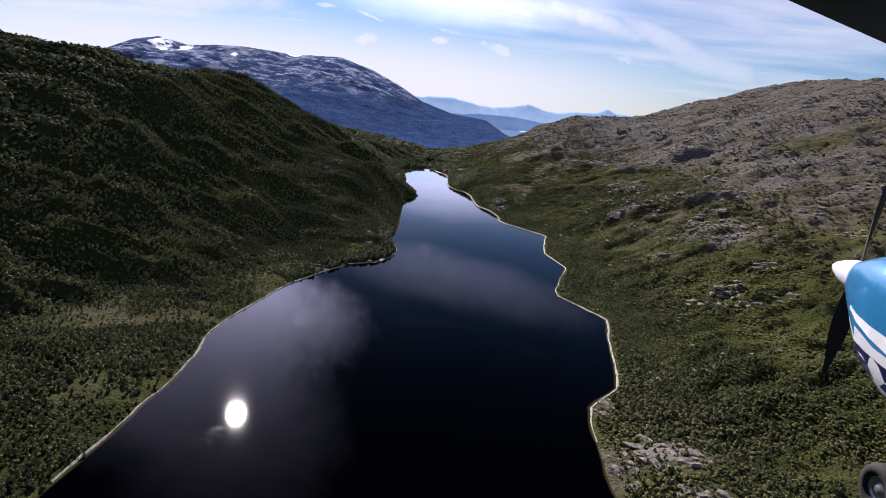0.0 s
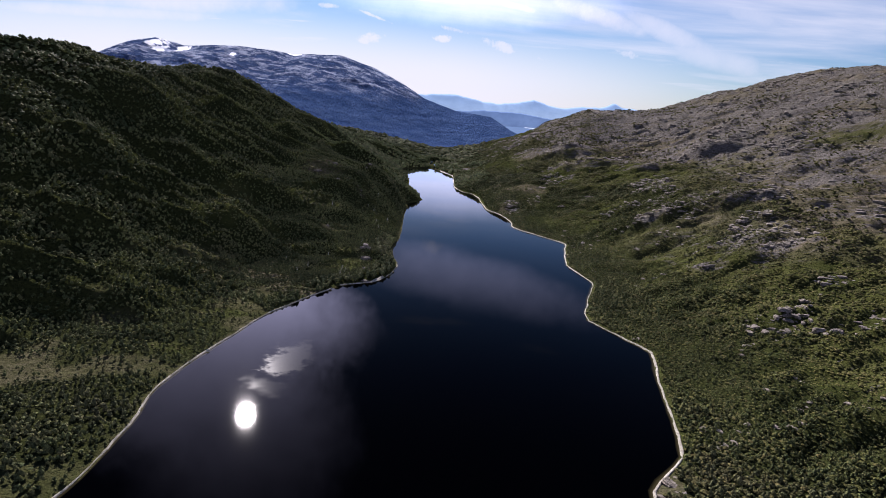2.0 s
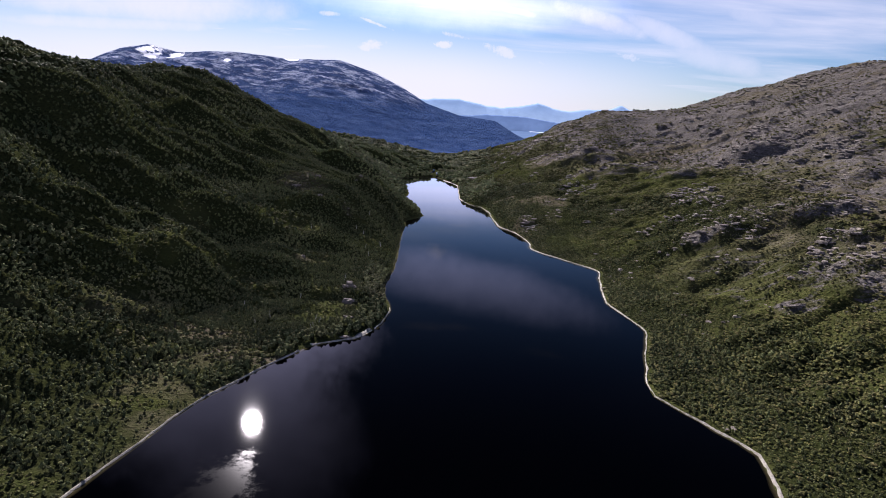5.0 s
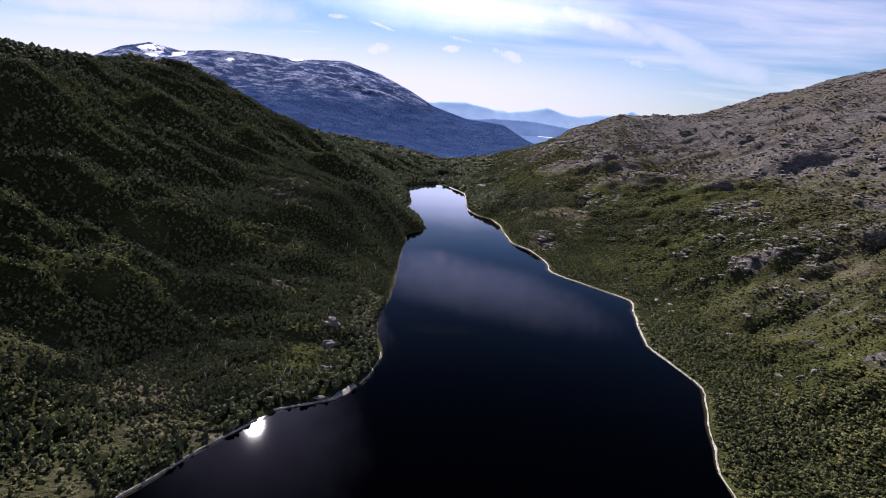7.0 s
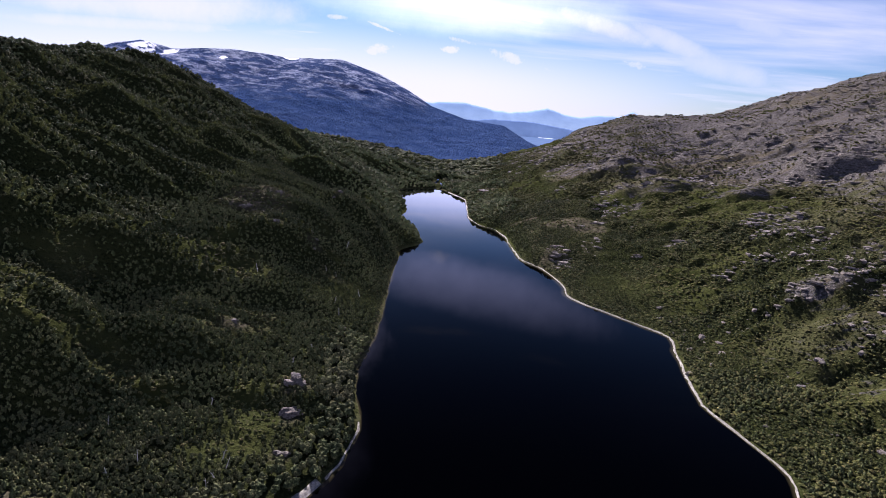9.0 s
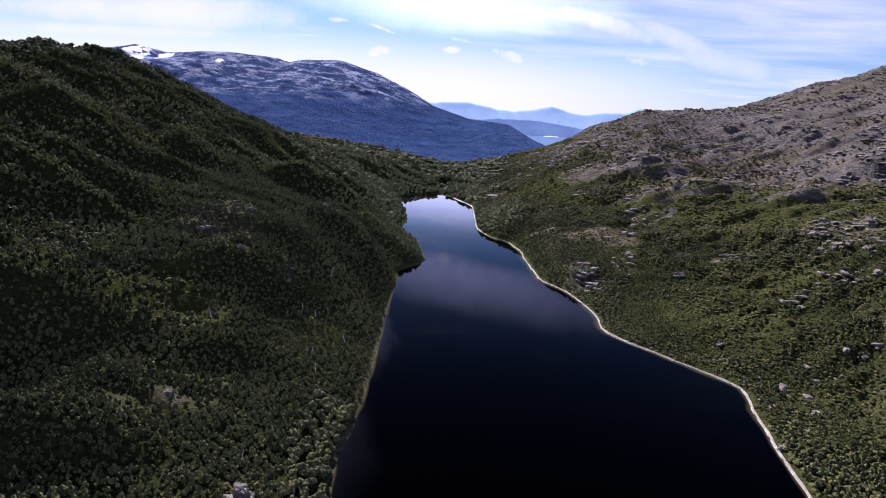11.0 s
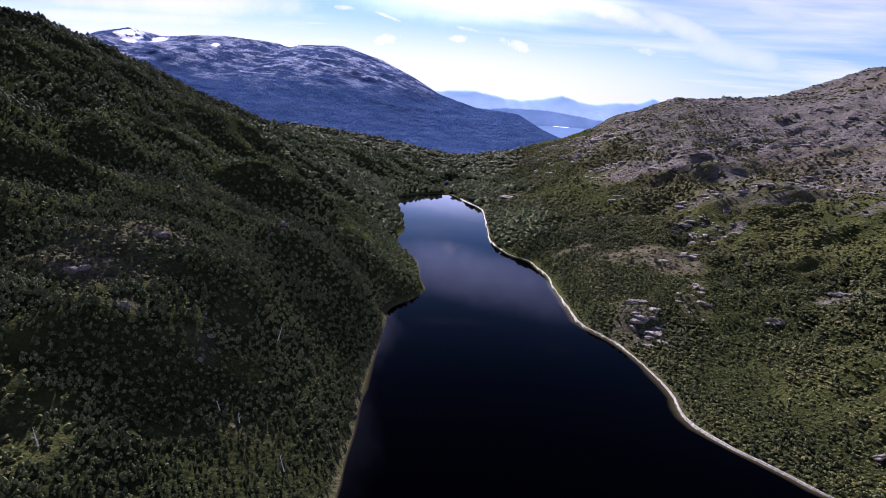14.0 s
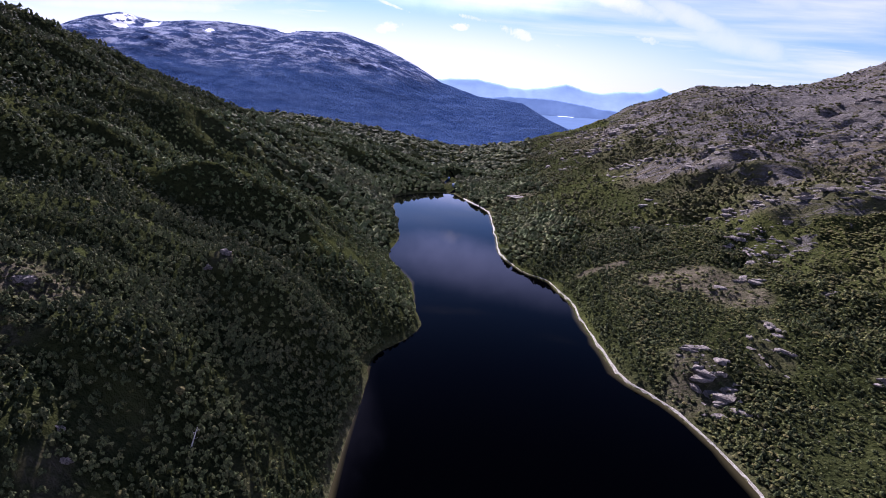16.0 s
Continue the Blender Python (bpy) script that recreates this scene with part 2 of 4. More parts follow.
def height(x, y, d=None):
    x, y = np.asarray(x, float), np.asarray(y, float)
    if d is None:
        d = shore_distance(x, y)
    east = smooth(-30, 60, x)
    far = smooth(1565, 2150, y)
    base = lie_of_land(x, y) * (1 - far) - 36 * far
    up = np.maximum(d, 0)
    west = 1 - east
    # sides that face the valley mouth are the steeper ones
    lean = y + 1.2 * west * relief(x, y, east)
    rough = relief(x, lean, east)
    # ledges: broken edges of tilted strata
    su, sv = x * 0.88 + y * 0.47, y * 0.88 - x * 0.47
    ledge = np.abs(fbm(x * 0.8 + y * 0.35, y * 0.8 - x * 0.35, 46, 3, 23)) * 7 * east
    ledge = ledge + smooth(70, 180, x) * (5.0 * (0.3 - np.abs(fbm(su, sv * 2.0, 34, 3, 24))) + 3.2 * (0.3 - np.abs(fbm(su, sv * 1.8, 15, 2, 25))))
    land = np.maximum(base, 1.5 - 60 * far) * (1 - np.exp(-up / 22)) + 1.0 * (1 - np.exp(-up / 5.0)) + (rough + ledge - 1.5 * east) * smooth(4, 70, up)
    for kx, ky, kr, kh in KNOLLS:
        # steep on the valley-mouth side, gentle behind
        qy = np.where(y < ky, (y - ky) / (kr * 0.45), (y - ky) / (kr * 1.3))
        land = land + kh * np.exp(-(((x - kx) / kr) ** 2 + qy * qy) ** 1.4) * smooth(1, 18, up)
    land = np.where(y < 1380, np.maximum(land, 0.25 + np.minimum(up, 25) * 0.05), land)
    return np.where(d < 0, -np.minimum(-d * 0.28, 9) - 0.05, land)


# ---- mesh helpers ----
def mesh_from(name, verts, quads=None, tris=None, smooth_faces=False):
    me = bpy.data.meshes.new(name)
    verts = np.asarray(verts, np.float32)
    sets = [np.asarray(f, np.int32) for f in (quads, tris) if f is not None and len(f)]
    loops = np.concatenate([f.ravel() for f in sets])
    counts = np.concatenate([np.full(len(f), f.shape[1], np.int32) for f in sets])
    starts = np.concatenate([[0], np.cumsum(counts)[:-1]]).astype(np.int32)
    me.vertices.add(len(verts))
    me.vertices.foreach_set("co", verts.ravel())
    me.loops.add(len(loops))
    me.loops.foreach_set("vertex_index", loops)
    me.polygons.add(len(counts))
    me.polygons.foreach_set("loop_start", starts)
    if smooth_faces:
        me.polygons.foreach_set("use_smooth", np.ones(len(counts), bool))
    else:
        me.polygons.foreach_set("use_smooth", np.zeros(len(counts), bool))
    me.update(calc_edges=True)
    me.validate()
    return me


def grid_mesh(name, xs, ys, zfun):
    X, Y = np.meshgrid(xs, ys)
    Z = zfun(X.ravel(), Y.ravel())
    n, m = len(xs), len(ys)
    idx = np.arange(n * m).reshape(m, n)
    quads = np.stack([idx[:-1, :-1], idx[:-1, 1:], idx[1:, 1:], idx[1:, :-1]], -1).reshape(-1, 4)
    return mesh_from(name, np.stack([X.ravel(), Y.ravel(), Z], -1), quads=quads, smooth_faces=True)


def part(name, bm, material, parent, label=""):
    me = bpy.data.meshes.new(name)
    bm.to_mesh(me)
    bm.free()
    ob = new(name, me)
    me.materials.append(material)
    ob.parent = parent
    return tagged(ob, label) if label else ob


def steps(*runs):
    """Coordinates in runs of (start, end, step); a step may grow to a second value."""
    out = []
    for a, b, s in runs:
        out += list(np.arange(a, b, s))
    return np.array(out + [runs[-1][1]], float)


# ---- materials ----
def material(name, rough=0.8, spec=0.3):
    m = bpy.data.materials.new(name)
    m.use_nodes = True
    t = m.node_tree
    b = t.nodes["Principled BSDF"]
    b.inputs["Roughness"].default_value = rough
    b.inputs["Specular IOR Level"].default_value = spec
    return m, nodes_of(t), t.links.new, b


def noise_at(mk, ln, size, detail=4.0, rough=0.55, vector=None, distort=0.0):
    n = mk("ShaderNodeTexNoise", i_Scale=1.0 / size, i_Detail=detail, i_Roughness=rough, i_Distortion=distort)
    if vector is None:
        vector = mk("ShaderNodeNewGeometry").outputs["Position"]
    ln(vector, n.inputs["Vector"])
    return n.outputs[0]


def ramp(mk, ln, value, low, high, a=0.0, b=1.0):
    r = mk("ShaderNodeMapRange", i_1=low, i_2=high, i_3=a, i_4=b)
    ln(value, r.inputs[0])
    return r.outputs[0]


def blend(mk, ln, fac, a, b):
    n = mk("ShaderNodeMixRGB")
    for k, v in ((0, fac), (1, a), (2, b)):
        if isinstance(v, (tuple, float, int)):
            n.inputs[k].default_value = (*v, 1) if isinstance(v, tuple) else v
        else:
            ln(v, n.inputs[k])
    return n.outputs[0]


def bumped(mk, ln, b, value, strength, distance):
    n = mk("ShaderNodeBump", i_Strength=strength, i_Distance=distance)
    ln(value, n.inputs["Height"])
    ln(n.outputs[0], b.inputs["Normal"])


def ground_material():
    m, mk, ln, b = material("heath_rock_and_forest_floor", 0.95, 0.0)
    pos = mk("ShaderNodeNewGeometry").outputs["Position"]
    sep = mk("ShaderNodeSeparateXYZ")
    ln(pos, sep.inputs[0])
    rockiness = mk("ShaderNodeAttribute", attribute_name="rockiness").outputs["Fac"]
    wet = mk("ShaderNodeAttribute", attribute_name="lushness").outputs["Fac"]
    big = noise_at(mk, ln, 38, 5, 0.6)
    mid = noise_at(mk, ln, 9, 6, 0.62)
    fine = noise_at(mk, ln, 1.6, 5, 0.65)
    moss = blend(mk, ln, ramp(mk, ln, big, 0.35, 0.65), (0.021, 0.025, 0.008), (0.044, 0.047, 0.015))
    heath = blend(mk, ln, ramp(mk, ln, mid, 0.4, 0.65), (0.052, 0.044, 0.030), (0.096, 0.080, 0.058))
    cover = blend(mk, ln, ramp(mk, ln, wet, 0.2, 0.8), heath, moss)
    cover = blend(mk, ln, ramp(mk, ln, fine, 0.42, 0.66, 0.0, 0.75), cover, (0.014, 0.018, 0.006))
    # leaf litter under the woods, coloured near black to paint shade between trees
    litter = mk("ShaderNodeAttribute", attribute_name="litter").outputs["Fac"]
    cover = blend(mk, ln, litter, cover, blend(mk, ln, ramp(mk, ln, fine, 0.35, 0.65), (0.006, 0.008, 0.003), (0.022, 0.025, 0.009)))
    stone = blend(mk, ln, ramp(mk, ln, fine, 0.36, 0.64), (0.034, 0.032, 0.031), (0.130, 0.118, 0.110))
    stone = blend(mk, ln, ramp(mk, ln, mid, 0.40, 0.62, 0.0, 0.6), stone, (0.060, 0.054, 0.048))
    # strata: stretched lumps of bare stone
    mp = mk("ShaderNodeMapping")
    mp.inputs["Rotation"].default_value = (0, 0, radians(28))
    mp.inputs["Scale"].default_value = (1, 2.6, 2.0)
    ln(pos, mp.inputs[0])
    streak = noise_at(mk, ln, 17, 8, 0.66, mp.outputs[0], 0.6)
    add = mk("ShaderNodeMath", operation="ADD")
    ln(streak, add.inputs[0]), ln(rockiness, add.inputs[1])
    bare = mk("ShaderNodeMath", operation="MULTIPLY")
    ln(ramp(mk, ln, add.outputs[0], 0.93, 1.03), bare.inputs[0]), ln(ramp(mk, ln, litter, 0.25, 0.6, 1.0, 0.0), bare.inputs[1])
    bare = bare.outputs[0]
    # dark scrub and painted shade fill the joints of the stone
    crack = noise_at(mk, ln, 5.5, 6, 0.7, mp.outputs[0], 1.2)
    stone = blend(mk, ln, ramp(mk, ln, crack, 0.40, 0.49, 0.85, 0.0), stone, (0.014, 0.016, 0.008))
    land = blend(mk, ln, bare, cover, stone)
    # lake bed: pale sand in the shallows, blackened with depth for light lost underwater
    bed = blend(mk, ln, ramp(mk, ln, sep.outputs[2], -1.3, -0.25), (0.0012, 0.0016, 0.0026), (0.14, 0.105, 0.06))
    dry = ramp(mk, ln, sep.outputs[2], -0.1, 0.05)
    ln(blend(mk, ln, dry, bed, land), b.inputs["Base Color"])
    bumped(mk, ln, b, blend(mk, ln, bare, blend(mk, ln, 0.35, mid, fine), blend(mk, ln, 0.5, crack, streak)), 1.0, 4.0)
    return m


def foliage_material(name, dark, light, odd, size=0.5):
    m, mk, ln, b = material(name, 0.9, 0.02)
    isle = mk("ShaderNodeNewGeometry").outputs["Random Per Island"]
    obj = mk("ShaderNodeObjectInfo").outputs["Random"]
    both = mk("ShaderNodeMath", operation="ADD")
    ln(isle, both.inputs[0]), ln(obj, both.inputs[1])
    one = mk("ShaderNodeMath", operation="FRACT")
    ln(both.outputs[0], one.inputs[0])
    patch = noise_at(mk, ln, 34, 4, 0.62)
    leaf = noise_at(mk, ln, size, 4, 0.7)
    c = blend(mk, ln, ramp(mk, ln, patch, 0.40, 0.60), dark, light)
    heath = noise_at(mk, ln, 85, 4, 0.62, None, 0.4)
    c = blend(mk, ln, ramp(mk, ln, heath, 0.54, 0.70, 0, 0.4), c, (odd[0] * 0.85, odd[1] * 0.74, odd[2] * 1.1))
    c = blend(mk, ln, ramp(mk, ln, one.outputs[0], 0.55, 1.0, 0, 0.7), c, odd)
    swap = mk("ShaderNodeMath", operation="MULTIPLY", i_1=7.31)
    ln(one.outputs[0], swap.inputs[0])
    other = mk("ShaderNodeMath", operation="FRACT")
    ln(swap.outputs[0], other.inputs[0])
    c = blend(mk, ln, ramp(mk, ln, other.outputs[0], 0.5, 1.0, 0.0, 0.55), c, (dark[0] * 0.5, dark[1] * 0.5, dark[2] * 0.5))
    # near-black blended in at the noise lows paints shade between the leaves
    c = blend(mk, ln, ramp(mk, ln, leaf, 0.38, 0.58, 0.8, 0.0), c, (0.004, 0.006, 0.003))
    ln(c, b.inputs["Base Color"])
    bumped(mk, ln, b, leaf, 1.0, 0.5)
    return m


def stone_material(name, dark, light, size=3.0):
    m, mk, ln, b = material(name, 0.9, 0.06)
    n1, n2 = noise_at(mk, ln, size, 7, 0.65), noise_at(mk, ln, size * 0.18, 5, 0.7)
    c = blend(mk, ln, ramp(mk, ln, n1, 0.35, 0.65), dark, light)
    c = blend(mk, ln, ramp(mk, ln, n2, 0.50, 0.62, 0, 0.8), c, (0.026, 0.023, 0.019))
    ln(c, b.inputs["Base Color"])
    bumped(mk, ln, b, n2, 1.0, size * 0.3)
    return m


def water_material():
    m = bpy.data.materials.new("still_dark_water")
    m.use_nodes = True
    t = m.node_tree
    t.nodes.clear()
    mk, ln = nodes_of(t), t.links.new
    gl = mk("ShaderNodeBsdfGlossy", i_Color=(1, 1, 1, 1))
    patch = noise_at(mk, ln, 60, 4, 0.6)
    # a breeze ruffles one patch near the west bank
    away = mk("ShaderNodeVectorMath", operation="DISTANCE")
    pos = mk("ShaderNodeNewGeometry").outputs["Position"]
    lie = mk("ShaderNodeVectorMath", operation="MULTIPLY")
    lie.inputs[1].default_value = (1.5, 0.75, 0)
    ln(pos, lie.inputs[0]), ln(lie.outputs[0], away.inputs[0])
    away.inputs[1].default_value = (-108, 276, 0)
    streaks = mk("ShaderNodeMath", operation="MULTIPLY_ADD", i_1=50.0)
    ln(noise_at(mk, ln, 9, 8, 0.78), streaks.inputs[0]), ln(away.outputs["Value"], streaks.inputs[2])
    ruffled = ramp(mk, ln, streaks.outputs[0], 46, 37, 0.0, 0.11)
    both = mk("ShaderNodeMath", operation="MAXIMUM")
    ln(ramp(mk, ln, patch, 0.56, 0.62, 0.026, 0.055), both.inputs[0]), ln(ruffled, both.inputs[1])
    ln(both.outputs[0], gl.inputs["Roughness"])
    # brown silt shows in the shallows, near-black water further out
    silt = mk("ShaderNodeAttribute", attribute_name="silt").outputs["Fac"]
    tr = mk("ShaderNodeBsdfDiffuse")
    ln(blend(mk, ln, silt, (0.0001, 0.0001, 0.0002), (0.022, 0.019, 0.009)), tr.inputs["Color"])
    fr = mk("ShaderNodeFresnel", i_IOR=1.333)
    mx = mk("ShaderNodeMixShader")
    # Fresnel bent by a power: reflection held down at steep angles to darken the water
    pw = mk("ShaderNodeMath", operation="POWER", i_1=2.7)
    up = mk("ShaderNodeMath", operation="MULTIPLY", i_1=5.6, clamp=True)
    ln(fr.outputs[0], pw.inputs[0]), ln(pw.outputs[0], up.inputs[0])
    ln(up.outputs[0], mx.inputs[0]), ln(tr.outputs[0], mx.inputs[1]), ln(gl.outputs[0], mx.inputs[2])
    ln(mx.outputs[0], mk("ShaderNodeOutputMaterial").inputs[0])
    return m


def mountain_material():
    m, mk, ln, b = material("haze_blue_mountain", 1.0, 0.0)
    pos = mk("ShaderNodeNewGeometry").outputs["Position"]
    sep = mk("ShaderNodeSeparateXYZ")
    ln(pos, sep.inputs[0])
    n1, n2, n3 = noise_at(mk, ln, 260, 8, 0.65), noise_at(mk, ln, 75, 9, 0.74), noise_at(mk, ln, 480, 5, 0.5)
    n4 = noise_at(mk, ln, 110, 5, 0.6, None, 0.8)
    # air haze painted into the base colours: woods and rock pushed towards blue
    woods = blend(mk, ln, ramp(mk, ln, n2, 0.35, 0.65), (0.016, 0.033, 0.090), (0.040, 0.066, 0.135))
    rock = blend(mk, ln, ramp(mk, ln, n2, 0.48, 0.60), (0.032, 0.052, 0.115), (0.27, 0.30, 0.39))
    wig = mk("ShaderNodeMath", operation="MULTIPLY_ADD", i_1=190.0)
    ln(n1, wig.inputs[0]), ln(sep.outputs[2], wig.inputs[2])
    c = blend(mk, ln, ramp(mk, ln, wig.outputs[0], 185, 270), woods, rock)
    snow = mk("ShaderNodeAttribute", attribute_name="snow").outputs["Fac"]
    sn = mk("ShaderNodeMath", operation="MULTIPLY_ADD", i_1=2.2, i_2=-1.1)
    ln(n4, sn.inputs[0])
    s2 = mk("ShaderNodeMath", operation="ADD")
    ln(snow, s2.inputs[0]), ln(sn.outputs[0], s2.inputs[1])
    c = blend(mk, ln, ramp(mk, ln, s2.outputs[0], 0.48, 0.56), c, (0.70, 0.71, 0.73))
    ln(c, b.inputs["Base Color"])
    bumped(mk, ln, b, blend(mk, ln, ramp(mk, ln, snow, 0.2, 0.6), blend(mk, ln, 0.3, n2, n1), (0.5, 0.5, 0.5)), 1.0, 80)
    return m


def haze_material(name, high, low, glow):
    """Far hills: haze painted as colour and glow, paler at their feet where more air lies before them."""
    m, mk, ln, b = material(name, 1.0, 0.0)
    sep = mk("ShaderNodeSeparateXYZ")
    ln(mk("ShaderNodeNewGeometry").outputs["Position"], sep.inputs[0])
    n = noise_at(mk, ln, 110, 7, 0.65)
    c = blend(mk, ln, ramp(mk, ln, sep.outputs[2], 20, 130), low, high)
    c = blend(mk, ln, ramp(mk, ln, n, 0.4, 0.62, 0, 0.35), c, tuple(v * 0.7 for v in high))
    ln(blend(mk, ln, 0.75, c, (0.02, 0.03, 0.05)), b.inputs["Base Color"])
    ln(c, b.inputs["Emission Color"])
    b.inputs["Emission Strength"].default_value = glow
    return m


GROUND, WATER, MOUNTAIN = ground_material(), water_material(), mountain_material()
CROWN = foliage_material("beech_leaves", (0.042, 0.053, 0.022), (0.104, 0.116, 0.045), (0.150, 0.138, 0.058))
# the crown recipe in paler greens, for the woods at the valley head
PALE_CROWN = foliage_material("paler_beech_leaves", (0.070, 0.090, 0.034), (0.136, 0.155, 0.058), (0.165, 0.148, 0.064))
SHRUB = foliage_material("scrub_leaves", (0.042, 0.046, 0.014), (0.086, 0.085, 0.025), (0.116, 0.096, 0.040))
ROCK = stone_material("pale_granite", (0.064, 0.056, 0.048), (0.180, 0.157, 0.134), 2.2)
SAND = stone_material("pale_gravel", (0.16, 0.145, 0.12), (0.27, 0.255, 0.22), 1.5)
BARK = stone_material("grey_bark", (0.06, 0.05, 0.042), (0.13, 0.12, 0.10), 0.5)
FAR_HAZE = haze_material("haze_blue_range", (0.34, 0.50, 0.74), (0.50, 0.66, 0.84), 0.185)

# ---- ground ----
gx = steps((-4800, -1600, 200), (-1600, -700, 45), (-700, -430, 10), (-430, -150, 5), (-150, 180, 2.5), (180, 480, 4.5), (480, 760, 8), (760, 1100, 14), (1100, 1800, 50), (1800, 4800, 200))
gy = steps((-1000, -400, 60), (-400, 140, 15), (140, 800, 3), (800, 1280, 4), (1280, 1640, 8), (1640, 2300, 30), (2300, 4960, 120))
GXX, GYY = np.meshgrid(gx, gy)
gdist = shore_distance(GXX.ravel(), GYY.ravel())
gz = height(GXX.ravel(), GYY.ravel(), gdist)
ground_mesh = grid_mesh("ground", gx, gy, lambda x, y: gz)


# open ground: place and half sizes
MEADOWS = [(98, 926, 26, 18), (112, 902, 16, 16), (62, 958, 14, 5), (-40, 1290, 30, 22)]
HEATHS = [(-136, 740, 22, 16), (-128, 765, 14, 10), (-95, 838, 10, 9), (-128, 492, 22, 10), (-97, 474, 14, 9)]
LAWNS = [(-72, 548, 7, 12), (-66, 575, 6, 6), (-92, 478, 8, 5), (-124, 420, 12, 5), (-133, 365, 12, 6), (-110, 560, 9, 6), (-79, 719, 6, 4), (-82, 566, 7, 8), (-150, 470, 12, 5)]
STONE = [(205, 1003, 60, 26), (32, 1200, 17, 20), (75, 835, 11, 20), (106, 848, 8, 14), (105, 237, 20, 13), (82, 226, 9, 15), (110, 208, 12, 9), (90, 286, 7, 14), (210, 557, 13, 9), (207, 705, 17, 11),
         (300, 706, 26, 14), (-63, 570, 6, 6), (-61, 554, 6, 6), (-57, 530, 4, 4), (274, 570, 20, 12), (408, 768, 40, 20), (174, 841, 14, 10), (-95, 811, 5, 4), (-137, 732, 9, 6), (-104, 617, 6, 6), (-92, 716, 5, 6), (-127, 763, 8, 6), (-114, 715, 8, 5), (374, 1011, 34, 16), (266, 944, 28, 12), (191, 1108, 44, 18), (150, 1130, 40, 26), (225, 1060, 40, 18), (121, 919, 10, 5), (157, 957, 16, 10), (114, 870, 6, 12), (150, 894, 5, 3), (138, 830, 6, 3)]


def within(x, y, places):
    """1 inside the given ovals, fading raggedly to 0."""
    rag = 0.35 * fbm(x, y, 12, 3, 91)
    best = 0.0
    for px, py, rx, ry in places:
        best = np.maximum(best, smooth(1.35, 0.75, np.hypot((x - px) / rx, (y - py) / ry) + rag))
    return best


def clearing(x, y):
    """Mossy openings in the western woods."""
    return 0.8 * smooth(0.22, 0.42, fbm(x, y * 1.4, 30, 3, 58)) * smooth(-25, -50, x) * smooth(-240, -190, x)


def rockiness(x, y, z):
    """How much bare stone shows: much on the eastern slopes, rising with height."""
    east = smooth(60, 200, x)
    near = np.maximum(smooth(1700, 1450, y), smooth(110, 200, x))
    return (east * (0.31 + 0.20 * smooth(25, 110, z) + 0.24 * fbm(x, y, 80, 4, 41)) + (1 - east) * (0.08 + 0.10 * fbm(x, y, 90, 3, 42))) * near + 0.09 * smooth(950, 1120, y) * smooth(40, 120, x) + 0.16 * within(x, y, STONE) - 0.25 * within(x, y, MEADOWS)


def lushness(x, y, z):
    return np.clip(0.75 + 0.3 * smooth(60, 90, x) * smooth(50, 25, z) + 0.7 * within(x, y, LAWNS) - 0.5 * within(x, y, HEATHS) + smooth(1450, 1600, y) * smooth(220, 120, x) - 0.85 * within(x, y, MEADOWS) - 0.4 * within(x, y, STONE) - 0.35 * smooth(960, 1100, y) * smooth(40, 120, x) - 0.55 * smooth(120, 420, x) - 0.2 * smooth(60, 200, z) + 0.5 * fbm(x, y, 130, 3, 55) + 0.7 * smooth(100, 220, x) * np.maximum(0, -fbm(x, y, 80, 4, 41)), 0, 1)


def wooded(x, y, z, d):
    """Chance of a tree."""
    east = smooth(20, 60, x)
    patch = fbm(x, y, 85, 4, 31)
    west_wood = np.clip(1.08 + 0.5 * patch, 0, 1) * (1 - 0.85 * clearing(x, y))
    east_wood = np.clip(1.5 - (d - 30) / 75 + 2.2 * patch + 0.6 * fbm(x, y, 22, 2, 36), 0.0, 1) * (1 - smooth(60, 120, z))
    return (west_wood * (1 - east) + east_wood * east) * (1 - 0.93 * np.maximum(np.maximum(within(x, y, MEADOWS), np.maximum(0.8 * within(x, y, LAWNS), 0.8 * within(x, y, HEATHS))), 0.75 * within(x, y, STONE)))


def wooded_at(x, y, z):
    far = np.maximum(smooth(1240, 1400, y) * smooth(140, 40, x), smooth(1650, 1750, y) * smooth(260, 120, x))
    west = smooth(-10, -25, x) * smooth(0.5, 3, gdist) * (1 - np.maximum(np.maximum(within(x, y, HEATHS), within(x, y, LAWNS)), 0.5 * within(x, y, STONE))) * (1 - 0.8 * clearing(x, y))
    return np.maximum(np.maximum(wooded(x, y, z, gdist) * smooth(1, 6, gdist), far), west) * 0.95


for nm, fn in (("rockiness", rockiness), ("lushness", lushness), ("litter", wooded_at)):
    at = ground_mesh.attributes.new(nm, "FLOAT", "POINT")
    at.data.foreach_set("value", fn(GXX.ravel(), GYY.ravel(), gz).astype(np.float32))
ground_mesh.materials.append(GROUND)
ground = tagged(new("ground", ground_mesh), "olive heath and pale bare rock valley sides", "ground", kind="structure")

# ---- lake ----
bm = bmesh.new()
centre = [bm.verts.new((x, y, 0.0)) for x, y in ((-900, -900), (900, -900), (900, 1268), (-900, 1268))]
bm.faces.new(centre)
lake_mesh = bpy.data.meshes.new("water")
bm.to_mesh(lake_mesh), bm.free()
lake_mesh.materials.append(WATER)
tagged(new("water", lake_mesh), "still dark blue lake mirroring the sky", "lake", kind="structure")

bm = bmesh.new()
bm.faces.new([bm.verts.new((x, y, -22.0)) for x, y in ((440, 4090), (520, 4070), (540, 4180), (450, 4190))])
far_mesh = bpy.data.meshes.new("water_far")
bm.to_mesh(far_mesh), bm.free()
